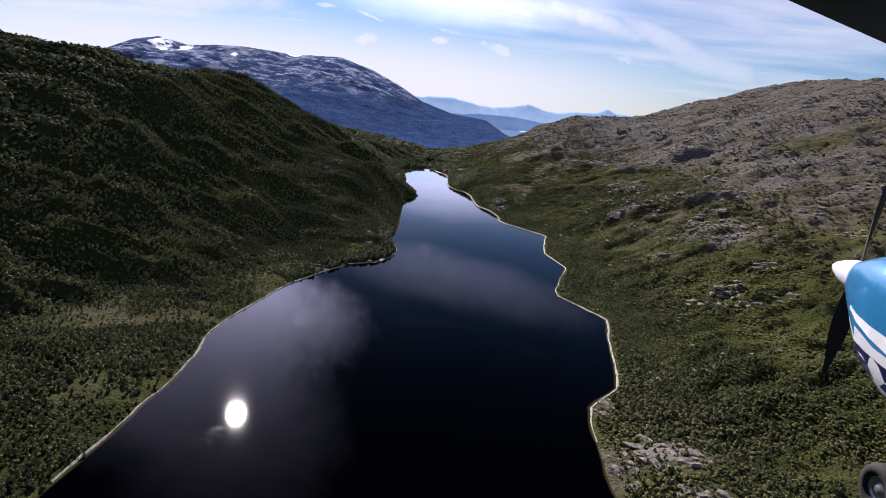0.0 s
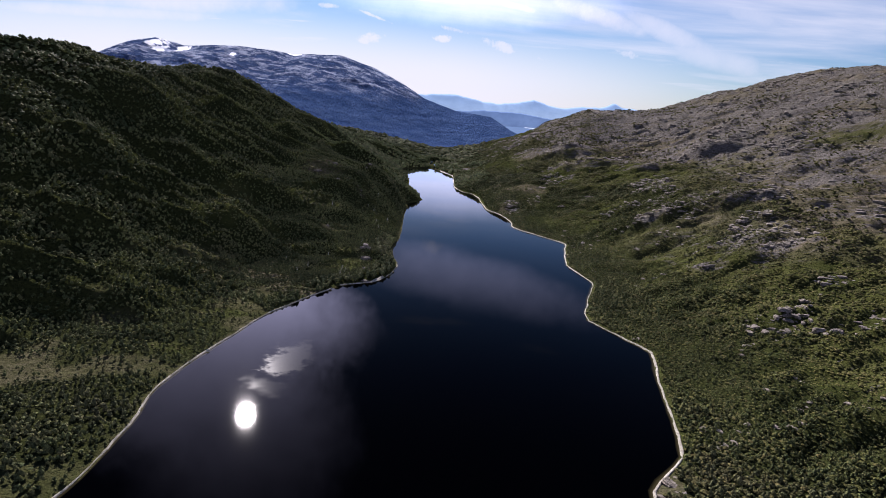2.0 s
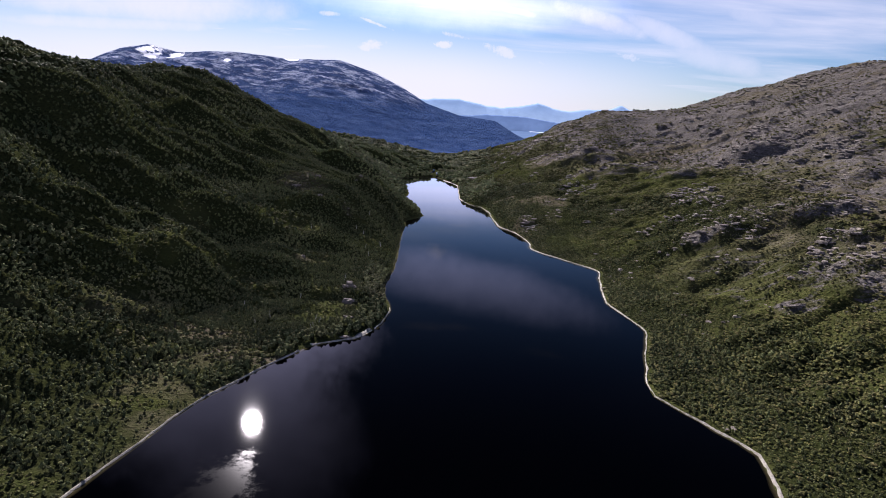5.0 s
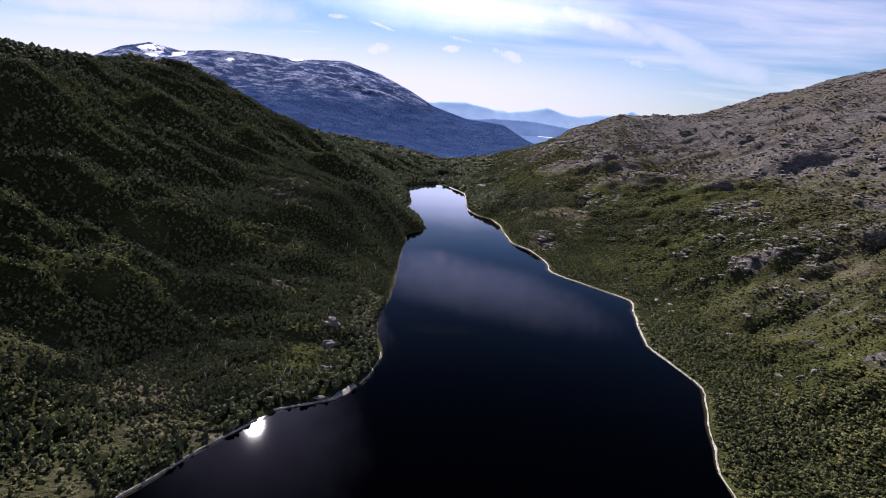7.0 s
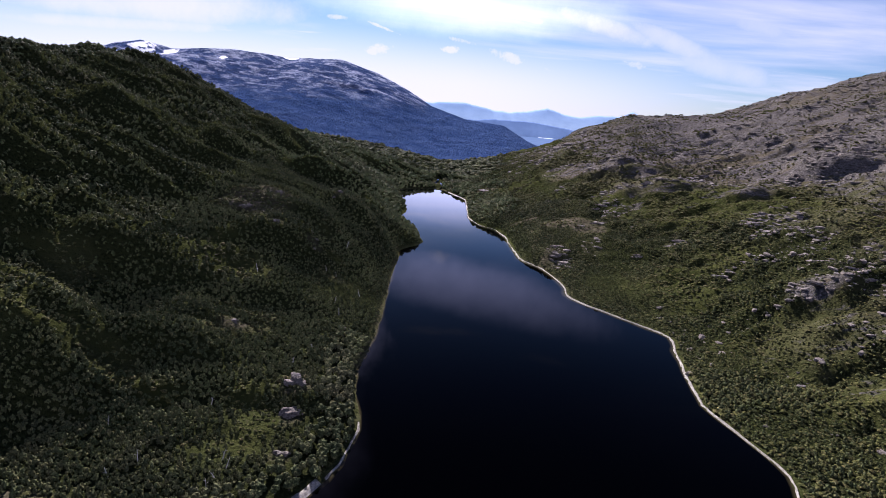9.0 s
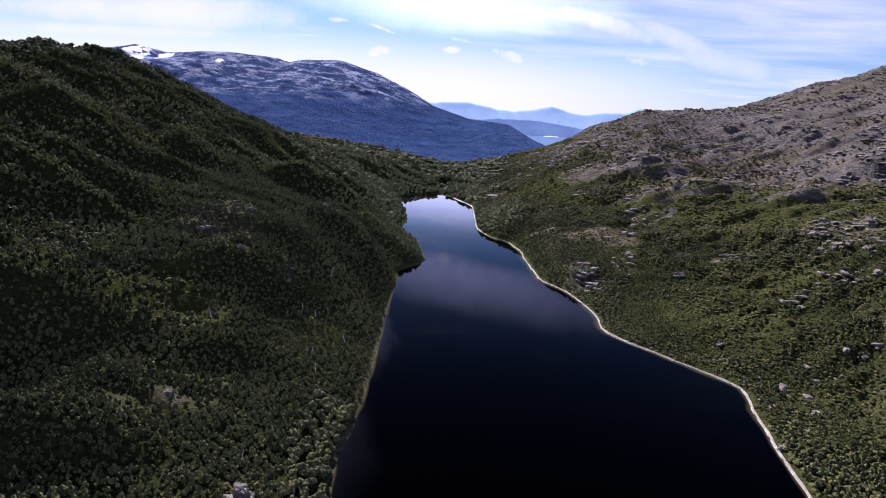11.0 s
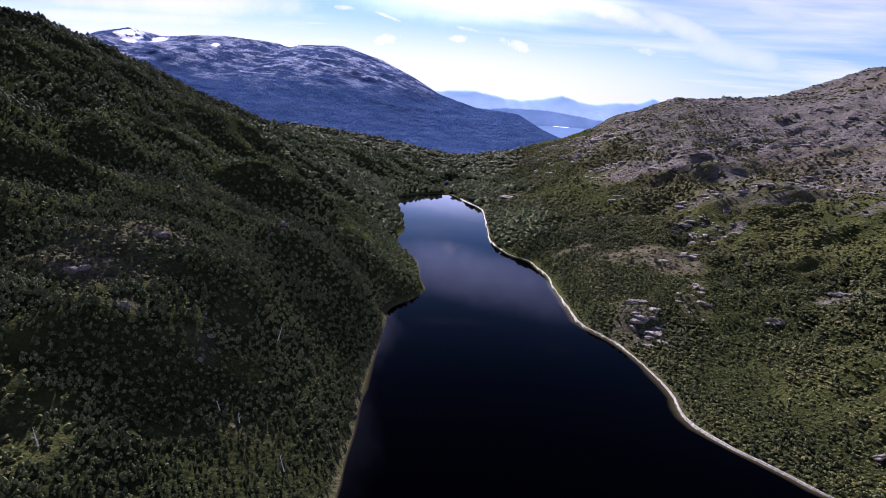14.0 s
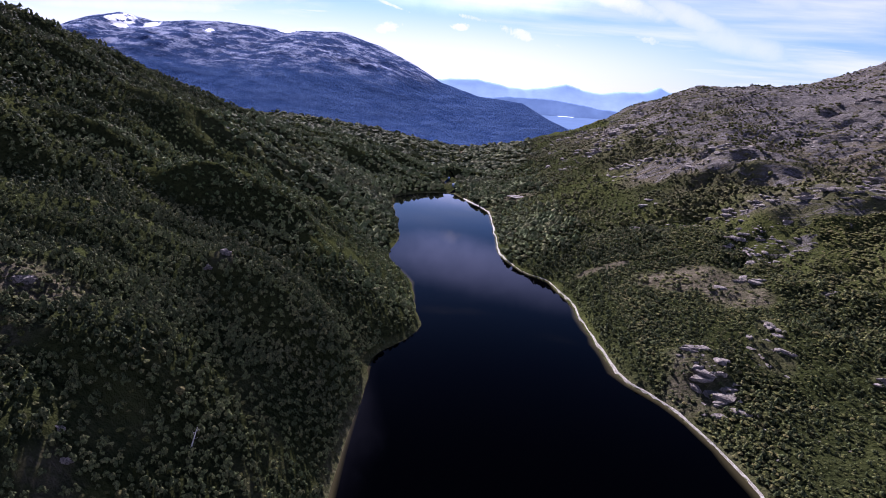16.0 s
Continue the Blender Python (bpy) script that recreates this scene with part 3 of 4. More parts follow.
# emission stands in for the glint on the far water
far_mesh.materials.append(haze_material("glowing_far_water", (0.66, 0.76, 0.88), (0.66, 0.76, 0.88), 0.19))
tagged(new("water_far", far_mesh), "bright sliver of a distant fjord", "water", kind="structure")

bm = bmesh.new()
bm.faces.new([bm.verts.new((x, y, -25.0)) for x, y in ((-300, 2500), (1300, 2500), (1300, 4256), (-300, 4256))])
plain_mesh = bpy.data.meshes.new("backdrop_plain")
bm.to_mesh(plain_mesh), bm.free()
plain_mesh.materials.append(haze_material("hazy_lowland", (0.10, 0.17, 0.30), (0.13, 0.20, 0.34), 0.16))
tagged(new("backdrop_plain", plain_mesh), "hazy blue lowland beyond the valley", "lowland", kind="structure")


def shallows():
    """The rim of the lake where the silty bed shows through."""
    at = SHORE
    along = np.roll(at, -1, 0) - np.roll(at, 1, 0)
    along /= np.hypot(along[:, 0], along[:, 1])[:, None] + 1e-9
    out = np.stack([-along[:, 1], along[:, 0]], -1)
    probe = at + out * 2
    out[shore_distance(probe[:, 0], probe[:, 1]) > 0] *= -1
    w = np.where(at[:, 0] < -25, 1.6, 1.6 + 1.4 * smooth(600, 700, at[:, 1]) * smooth(950, 860, at[:, 1])) * np.clip(0.9 + 1.1 * fbm(at[:, 0], at[:, 1], 60, 3, 131) + 0.5 * fbm(at[:, 0], at[:, 1], 9, 2, 132), 0.25, 2.2)
    rows = [(-0.6 + 0 * w, 1.0), (0.35 * w, 0.75), (0.7 * w, 0.3), (w, 0.0)]
    n, k = len(at), len(rows)
    verts = np.stack([np.column_stack([at + out * o[:, None], np.full(n, 0.008 + 0.008 * s)]) for o, s in rows], 1).reshape(-1, 3)
    quads = [(k * i + r, k * i + r + 1, k * ((i + 1) % n) + r + 1, k * ((i + 1) % n) + r) for i in range(n) for r in range(k - 1)]
    me = mesh_from("water_shallows", verts, quads=quads, smooth_faces=False)
    at_ = me.attributes.new("silt", "FLOAT", "POINT")
    at_.data.foreach_set("value", np.tile(np.array([s for _, s in rows], np.float32), n))
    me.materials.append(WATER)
    return tagged(new("water_shallows", me), "brown silty shallows along the lake bank", "lake", kind="structure")


shallows()


def stream():
    """A narrow brook that runs into the head of the lake."""
    n = 26
    q = np.linspace(0, 1, n)
    y = 1246 + 108 * q
    x = -33 - 8 * q + 5 * np.sin(q * 9.0) + 2 * np.sin(q * 23.0)
    half = 1.9 - 0.9 * q
    rows = []
    for o in (-1.0, 0.0, 1.0):
        rows.append(np.stack([x + o * half, y, height(x, y) + 0.75], -1))
    verts = np.stack(rows, 1).reshape(-1, 3)
    quads = [(3 * i + k, 3 * i + k + 1, 3 * i + k + 4, 3 * i + k + 3) for i in range(n - 1) for k in range(2)]
    me = mesh_from("water_stream", verts, quads=quads, smooth_faces=True)
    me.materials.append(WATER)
    return tagged(new("water_stream", me), "narrow bright brook entering the lake head", "stream", kind="structure")


stream()

# ---- mountains ----
CREST_X = [-3096, -2322, -1827, -1760, -1638, -1535, -1397, -1146, -896, -654, -462, -291, -172, 1, 163, 242, 361]
CREST_Y = [3096, 3096, 3182, 3268, 3311, 3337, 3354, 3388, 3569, 3612, 3612, 3526, 3440, 3268, 3010, 2752, 2580]
CREST_Z = [129, 163, 176, 216, 282, 305, 276, 295, 286, 302, 249, 177, 112, 65, 56, 12, -34]


def massif(x, y):
    top, at_y = np.interp(x, CREST_X, CREST_Z), np.interp(x, CREST_X, CREST_Y)
    near = np.interp(x, [-3100, -1290, -344, 86, 361], [1980, 2020, 2110, 2320, 2450])
    q = np.clip((y - near) / (at_y - near), 0, None)
    rise = np.where(q < 1, np.clip(q, 0, 1) ** 1.05, np.maximum(1 - 0.6 * (q - 1), 0))
    z = -28 + (top + 28) * rise
    return z + (30 * fbm(x, y, 380, 6, 61, 0.58) + 22 * (np.abs(fbm(x, y, 170, 5, 62, 0.6)) - 0.25)) * smooth(361, -150, x) * np.minimum(1, 1.2 * q) * (1 - 0.75 * np.exp(-((q - 1) * 5) ** 2))


mx_, my_ = np.concatenate([np.linspace(-3100, -2000, 40)[:-1], np.linspace(-2000, 361, 260)]), np.linspace(1980, 3900, 190)
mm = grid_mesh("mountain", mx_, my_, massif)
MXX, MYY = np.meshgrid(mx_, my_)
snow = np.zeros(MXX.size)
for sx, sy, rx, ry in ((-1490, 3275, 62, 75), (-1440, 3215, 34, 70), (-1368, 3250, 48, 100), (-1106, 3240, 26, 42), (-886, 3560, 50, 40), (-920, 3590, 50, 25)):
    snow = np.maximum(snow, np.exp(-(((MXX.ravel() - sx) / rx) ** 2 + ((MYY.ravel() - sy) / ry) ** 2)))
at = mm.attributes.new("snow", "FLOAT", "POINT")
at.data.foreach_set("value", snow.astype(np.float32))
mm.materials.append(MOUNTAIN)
tagged(new("mountain", mm), "broad haze-blue mountain with small snow patches", "mountain", kind="structure")

FAR_X = [-900, -239, -12, 115, 284, 407, 549, 657, 763, 905, 1030, 1128, 1194, 1600, 2400]
FAR_Z = [150, 136, 150, 130, 106, 126, 157, 127, 113, 139, 139, 177, 155, 130, 110]


def far_range(x, y):
    q = (y - 4440) / 260
    return -40 + (np.interp(x, FAR_X, FAR_Z) + 40 + 9 * fbm(x, y * 0 + 3, 60, 4, 81)) * np.clip(np.where(q < 1, q, 2 - q), 0, 1) ** 0.8


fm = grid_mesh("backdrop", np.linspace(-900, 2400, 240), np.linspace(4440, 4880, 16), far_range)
fm.materials.append(FAR_HAZE)
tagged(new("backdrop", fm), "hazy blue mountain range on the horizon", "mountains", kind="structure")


def low_hills(x, y):
    q = (y - 4250) / 80
    return -45 + (np.interp(x, [-300, 380, 520, 700, 850, 1000], [40, 66, 54, 34, 18, 3]) + 45 + 10 * fbm(x, y * 0 + 9, 70, 4, 83)) * np.clip(np.where(q < 1, q, 2 - q), 0, 1) ** 0.8


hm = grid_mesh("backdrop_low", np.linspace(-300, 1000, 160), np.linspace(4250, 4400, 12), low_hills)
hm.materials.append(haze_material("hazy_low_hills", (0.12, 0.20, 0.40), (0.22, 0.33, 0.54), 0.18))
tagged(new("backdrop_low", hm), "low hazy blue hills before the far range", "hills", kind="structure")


# ---- woods and scrub ----
def lump(seed, keep=-0.3, level=1, rough=0.42, jag=0.35):
    """A rough dome, one unit in radius, with no underside."""
    bm = bmesh.new()
    bmesh.ops.create_icosphere(bm, subdivisions=level, radius=1.0)
    rnd = random.Random(seed)
    shift = Vector((rnd.uniform(0, 50), rnd.uniform(0, 50), rnd.uniform(0, 50)))
    for v in bm.verts:
        n = noise.noise(v.co * 1.7 + shift) + 0.5 * noise.noise(v.co * 3.6 + shift)
        v.co *= 1 + rough * n + jag * (rnd.random() - 0.5)
        if v.co.z > 0:
            v.co.z *= 1.12
    low = [v for v in bm.verts if v.co.z < keep - 0.15]
    bmesh.ops.delete(bm, geom=low, context="VERTS")
    bm.verts.index_update()
    vs = np.array([v.co[:] for v in bm.verts])
    fs = np.array([[v.index for v in f.verts] for f in bm.faces])
    bm.free()
    return vs, fs


def crag(seed, level=2, cuts=16, long=1.0, flat=0.0):
    """A broken block, one unit in radius: a ball split along random planes."""
    bm = bmesh.new()
    bmesh.ops.create_icosphere(bm, subdivisions=level, radius=1.0)
    rnd = random.Random(seed)
    planes = []
    for k in range(cuts):
        n = Vector((rnd.gauss(0, 1), rnd.gauss(0, 1), rnd.gauss(0, 0.7)))
        planes.append((n.normalized(), rnd.uniform(0.5, 0.86)))
    planes.append((Vector((rnd.uniform(-0.25, 0.25), rnd.uniform(-0.25, 0.25), 1)).normalized(), rnd.uniform(0.35, 0.6)))
    for v in bm.verts:
        for n, d in planes:
            over = v.co.dot(n) - d
            if over > 0:
                v.co -= n * over
        v.co *= 1 + 0.05 * (rnd.random() - 0.5)
        v.co.x *= long
        v.co.y *= 1 / long
    low = [v for v in bm.verts if v.co.z < -0.5]
    bmesh.ops.delete(bm, geom=low, context="VERTS")
    bm.verts.index_update()
    vs = np.array([v.co[:] for v in bm.verts])
    fs = np.array([[v.index for v in f.verts] for f in bm.faces])
    bm.free()
    return vs, fs


def clump(seed, count=5):
    """A tree crown of several leafy lobes round a leader."""
    rnd = random.Random(seed)
    vv, ff, base = [], [], 0
    for k in range(count):
        vs, fs = lump(seed * 31 + k)
        a, out = 2 * math.pi * k / (count - 1) + rnd.uniform(-0.5, 0.5), rnd.uniform(0.42, 0.68)
        r = rnd.uniform(0.38, 0.58)
        at = (math.cos(a) * out, math.sin(a) * out, rnd.uniform(-0.15, 0.35)) if k else (rnd.uniform(-0.1, 0.1), rnd.uniform(-0.1, 0.1), 0.62)
        vv.append(vs * np.array((r, r, r * rnd.uniform(1.1, 1.5))) + np.array(at))
        ff.append(fs + base)
        base += len(vs)
    return np.concatenate(vv), np.concatenate(ff)


def scatter(name, mat, places, radii, tall, shapes, label, category, seed=3, lie=None, soft=True):
    """Many alike lumps in one mesh."""
    rng = np.random.default_rng(seed)
    pick = rng.integers(0, len(shapes), len(places))
    vv, ff, base = [], [], 0
    for k, (vs, fs) in enumerate(shapes):
        sel = np.where(pick == k)[0]
        if not len(sel):
            continue
        a = rng.uniform(0, 2 * math.pi, len(sel)) if lie is None else lie + rng.normal(0, 1.1, len(sel))
        c, s = np.cos(a), np.sin(a)
        r, h = radii[sel], radii[sel] * tall[sel]
        x = (vs[None, :, 0] * c[:, None] - vs[None, :, 1] * s[:, None]) * r[:, None] + places[sel, 0:1]
        y = (vs[None, :, 0] * s[:, None] + vs[None, :, 1] * c[:, None]) * r[:, None] + places[sel, 1:2]
        z = vs[None, :, 2] * h[:, None] + places[sel, 2:3] + h[:, None] * (0.35 if lie is None else 0.02)
        vv.append(np.stack([x, y, z], -1).reshape(-1, 3))
        ff.append((fs[None] + (np.arange(len(sel)) * len(vs))[:, None, None] + base).reshape(-1, 3))
        base += len(sel) * len(vs)
    me = mesh_from(name, np.concatenate(vv), tris=np.concatenate(ff), smooth_faces=soft)
    me.materials.append(mat)
    return tagged(new(name, me), label, category, kind="stuff")


def spots(x0, x1, y0, y1, gap, seed):
    rng = np.random.default_rng(seed)
    X, Y = np.meshgrid(np.arange(x0, x1, gap), np.arange(y0, y1, gap))
    X = X.ravel() + rng.uniform(-0.5, 0.5, X.size) * gap
    Y = Y.ravel() + rng.uniform(-0.5, 0.5, Y.size) * gap
    d = shore_distance(X, Y)
    keep = d > np.where(X < -15, 1.5 + 2.0 * ((X > -78) & (X < -40) & (Y > 485) & (Y < 522)), 2.1)
    X, Y, d = X[keep], Y[keep], d[keep]
    return X, Y, height(X, Y, d), d, rng


CLOSE_SHAPES = [clump(s + 1, 4) for s in range(10)]
FAR_SHAPES = [lump(s + 50, -0.3, 1, 0.45) for s in range(6)]
MID_SHAPES = [clump(s + 31, 3) for s in range(10)]
LEAFY = [lump(s + 150, -0.3, 2, 0.4, 0.4) for s in range(8)]
LEDGES = [crag(s + 90, 2, 12, 1.6) for s in range(8)]
SLABS = [crag(s + 190, 2, 10, 1.35) for s in range(10)]
FAR_SLABS = [crag(s + 290, 1, 9, 1.3) for s in range(8)]
NAMED_WOOD = (470, 640, 15)   # a stretch of the west bank whose trees stand singly


def plant(x0, x1, y0, y1, gap, seed, chance, size, tall, shapes, mat, name, label, category, skip=None, lie=None):
    X, Y, Z, D, rng = spots(x0, x1, y0, y1, gap, seed)
    ok = rng.random(len(X)) < chance(X, Y, Z, D)
    if skip is not None:
        ok &= ~skip(X, Y, D)
    p = np.stack([X, Y, Z - 0.2], -1)[ok]
    lumpy = 1 + 0.5 * fbm(p[:, 0], p[:, 1], 45, 3, 77) + 0.3 * fbm(p[:, 0], p[:, 1], 14, 2, 78)
    lumpy = np.clip(lumpy, 0.5, 1.35)
    r = (size[0] + (size[1] - size[0]) * rng.random(len(p)) ** (1 if lie is None else 2.5)) * lumpy
    return scatter(name, mat, p, r, rng.uniform(tall[0], tall[1], len(p)), shapes, label, category, seed, lie, False)


def singly(x, y, d):
    return (x < -20) & (y > NAMED_WOOD[0]) & (y < NAMED_WOOD[1]) & (d < NAMED_WOOD[2])


def west_chance(x, y, z, d):
    return wooded(x, y, z, d) * (x < -15)


def east_chance(x, y, z, d):
    return wooded(x, y, z, d) * (x > -15)


def rock_chance(x, y, z, d):
    band = fbm(x * 0.88 + y * 0.47, (y * 0.88 - x * 0.47) * 2.2, 60, 4, 45)
    return np.clip(0.01 + 4.5 * (band - 0.20) * smooth(40, 160, x) * (0.2 + 0.8 * smooth(10, 38, z)) + 0.22 * smooth(40, 110, z) + 0.5 * within(x, y, STONE), 0, 0.85) * (x > 60)


def scrub_chance(x, y, z, d):
    """Low bushes: thick in the hollows, few on the stone."""
    hollow = fbm(x, y, 60, 4, 33) + 0.5 * fbm(x, y, 18, 3, 34)
    return np.clip(1.05 + 1.1 * hollow - 0.6 * smooth(30, 100, z) * smooth(90, 200, x), 0.05, 1) * (1 - 0.85 * np.clip(1.6 * rock_chance(x, y, z, d), 0, 1)) * (x > 5) * (1 - np.maximum(0.75 * within(x, y, MEADOWS), 0.6 * within(x, y, STONE)))


def close_by(x, y, d):
    return (x > -165) & (y > 480) & (y < 860)


def valley_head(x, y, d):
    return (y > 880) & (x > -190)


def valley_mouth(x, y, d):
    return ~valley_head(x, y, d)


def west_rest(x, y, d):
    return singly(x, y, d) | close_by(x, y, d) | valley_head(x, y, d)


def far_wood(x, y, z, d):
    return np.clip(0.85 + 0.6 * fbm(x, y, 70, 3, 35), 0, 1) * (1 - smooth(20, 90, x) * (y < 1900)) * (1 - 0.9 * within(x, y, MEADOWS)) * (1 - 0.95 * within(x, y, STONE)) * (1 - (np.abs(x + 37) < 7) * (y < 1358) * (y > 1240))


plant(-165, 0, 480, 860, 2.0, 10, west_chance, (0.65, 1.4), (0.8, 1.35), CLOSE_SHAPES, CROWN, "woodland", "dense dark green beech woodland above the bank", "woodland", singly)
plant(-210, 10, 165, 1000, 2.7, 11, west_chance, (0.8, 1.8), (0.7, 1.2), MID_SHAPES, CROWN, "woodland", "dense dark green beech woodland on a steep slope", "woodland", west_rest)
plant(-190, 10, 880, 1000, 3.3, 27, west_chance, (1.0, 2.2), (0.7, 1.2), MID_SHAPES, PALE_CROWN, "woodland", "light green woodland near the lake head", "woodland", valley_mouth)
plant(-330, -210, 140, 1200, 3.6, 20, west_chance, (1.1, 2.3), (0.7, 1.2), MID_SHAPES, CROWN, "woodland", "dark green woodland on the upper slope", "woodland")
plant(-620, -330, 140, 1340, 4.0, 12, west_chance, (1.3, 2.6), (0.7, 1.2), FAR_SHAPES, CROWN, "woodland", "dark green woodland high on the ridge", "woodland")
plant(-330, -210, 1200, 1400, 4.2, 23, far_wood, (1.5, 2.6), (0.7, 1.3), FAR_SHAPES, PALE_CROWN, "woodland", "green woodland on the far shoulder", "woodland")
plant(-210, 60, 1000, 1400, 4.0, 13, far_wood, (1.5, 2.7), (0.7, 1.3), FAR_SHAPES, PALE_CROWN, "woodland", "green woodland filling the valley head", "woodland")
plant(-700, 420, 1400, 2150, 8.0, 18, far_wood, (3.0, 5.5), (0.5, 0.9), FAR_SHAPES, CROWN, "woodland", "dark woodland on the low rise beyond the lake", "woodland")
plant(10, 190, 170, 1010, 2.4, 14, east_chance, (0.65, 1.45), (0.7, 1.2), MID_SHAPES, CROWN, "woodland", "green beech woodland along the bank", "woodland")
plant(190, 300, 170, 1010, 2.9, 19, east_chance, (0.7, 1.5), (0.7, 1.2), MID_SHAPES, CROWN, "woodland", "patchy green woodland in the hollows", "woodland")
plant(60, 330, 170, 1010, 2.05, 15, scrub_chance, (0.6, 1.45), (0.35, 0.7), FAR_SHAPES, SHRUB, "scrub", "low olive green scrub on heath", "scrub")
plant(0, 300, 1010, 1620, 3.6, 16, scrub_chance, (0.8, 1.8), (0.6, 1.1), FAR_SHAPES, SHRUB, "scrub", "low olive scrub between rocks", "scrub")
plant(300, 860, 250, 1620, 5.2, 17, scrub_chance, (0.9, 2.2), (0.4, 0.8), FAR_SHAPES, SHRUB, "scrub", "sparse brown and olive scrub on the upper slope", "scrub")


def heath_chance(x, y, z, d):
    return np.clip(1.2 * np.maximum(np.maximum(within(x, y, HEATHS), within(x, y, LAWNS)), 0.6 * clearing(x, y)) - 0.15, 0, 0.9)


def south_scrub(x, y, z, d):
    return 0.8 * (x > 60) + (x < -60)


plant(-200, -50, 350, 860, 2.0, 28, heath_chance, (0.5, 1.2), (0.45, 0.9), FAR_SHAPES, SHRUB, "scrub", "brown and olive heath scrub on a knoll", "scrub")
plant(-330, 260, 112, 168, 3.3, 30, south_scrub, (0.8, 1.7), (0.6, 1.1), MID_SHAPES, CROWN, "woodland", "low green woodland near the valley mouth", "woodland")
plant(-330, 260, -120, 112, 6.5, 29, south_scrub, (1.6, 2.8), (0.6, 1.0), FAR_SHAPES, CROWN, "woodland", "dark green woodland by the valley mouth", "woodland")

# ---- bare rock ----
STRATA = radians(-20)
plant(70, 340, 190, 1020, 3.0, 21, rock_chance, (0.6, 3.8), (0.35, 0.8), SLABS, ROCK, "rocks", "pale grey granite slabs among scrub", "rocks", None, STRATA)
plant(60, 300, 190, 1000, 17.0, 25, rock_chance, (1.6, 3.4), (0.3, 0.55), LEDGES, ROCK, "rocks", "long pale granite ledges among scrub", "rocks", None, STRATA)
plant(20, 420, 1020, 1600, 4.0, 24, rock_chance, (0.8, 4.4), (0.35, 0.8), SLABS, ROCK, "rocks", "weathered granite ledges on the slope", "rocks", None, STRATA)
plant(340, 860, 300, 1620, 5.5, 22, rock_chance, (1.0, 5.5), (0.35, 0.8), FAR_SLABS, ROCK, "rocks", "weathered grey slabs on the high slope", "rocks", None, STRATA)

# ---- banks ----
def bank(x0, x1, y0, y1, wide, name, label):
    """A ragged strip of gravel along a stretch of the shore."""
    n = len(SHORE)
    pts = []
    for i in range(n):
        a, b = SHORE[i], SHORE[(i + 1) % n]
        if x0 <= a[0] <= x1 and y0 <= a[1] <= y1:
            pts += [(a + (b - a) * k / 4, i) for k in range(4)]
    at = np.array([p for p, _ in pts])
    along = np.gradient(at, axis=0)
    along /= np.hypot(along[:, 0], along[:, 1])[:, None] + 1e-9
    out = np.stack([-along[:, 1], along[:, 0]], -1)
    probe = at + out * 2
    out[shore_distance(probe[:, 0], probe[:, 1]) < 0] *= -1
    w = wide * np.clip(0.9 + 0.8 * fbm(at[:, 0] + 50, at[:, 1], 40, 3, 66) + 0.5 * fbm(at[:, 0] + 50, at[:, 1], 7, 2, 67), 0.15, 2.0)
    rows = []
    for k, (o, z) in enumerate(((-0.7 + 0 * w, -0.16), (0.0 + 0 * w, 0.08), (w * 0.5, 0.2), (w, 0.3), (w + 0.5, -0.3))):
        p = at + out * o[:, None]
        zz = np.full(len(p), z)
        if k in (2, 3):
            zz = np.maximum(z, height(p[:, 0], p[:, 1]) + 0.34) + 0.05 * fbm(p[:, 0], p[:, 1], 3, 2, 68)
        rows.append(np.stack([p[:, 0], p[:, 1], zz], -1))
    verts = np.stack(rows, 1).reshape(-1, 3)
    quads = []
    for i in range(len(pts) - 1):
        if pts[i + 1][1] - pts[i][1] <= 1:
            quads += [(5 * i + k, 5 * i + 1 + k, 5 * i + 6 + k, 5 * i + 5 + k) for k in range(4)]
    me = mesh_from(name, verts, quads=quads, smooth_faces=True)
    me.materials.append(SAND)
    return tagged(new(name, me), label, "beach", kind="structure")


bank(-20, 200, 250, 1000, 0.75, "beach", "narrow pale gravel beach at the water's edge")
bank(-75, -40, 488, 520, 2.2, "beach", "bright pale gravel beach in a small cove")
bank(-46, -30, 520, 560, 0.45, "beach", "pale gravel rim round a wooded point")
bank(-126, -30, 180, 485, 0.55, "beach", "thin broken pale gravel rim under trees")
bank(-30, 20, 1000, 1225, 0.9, "beach", "pale gravel rim at the lake head")



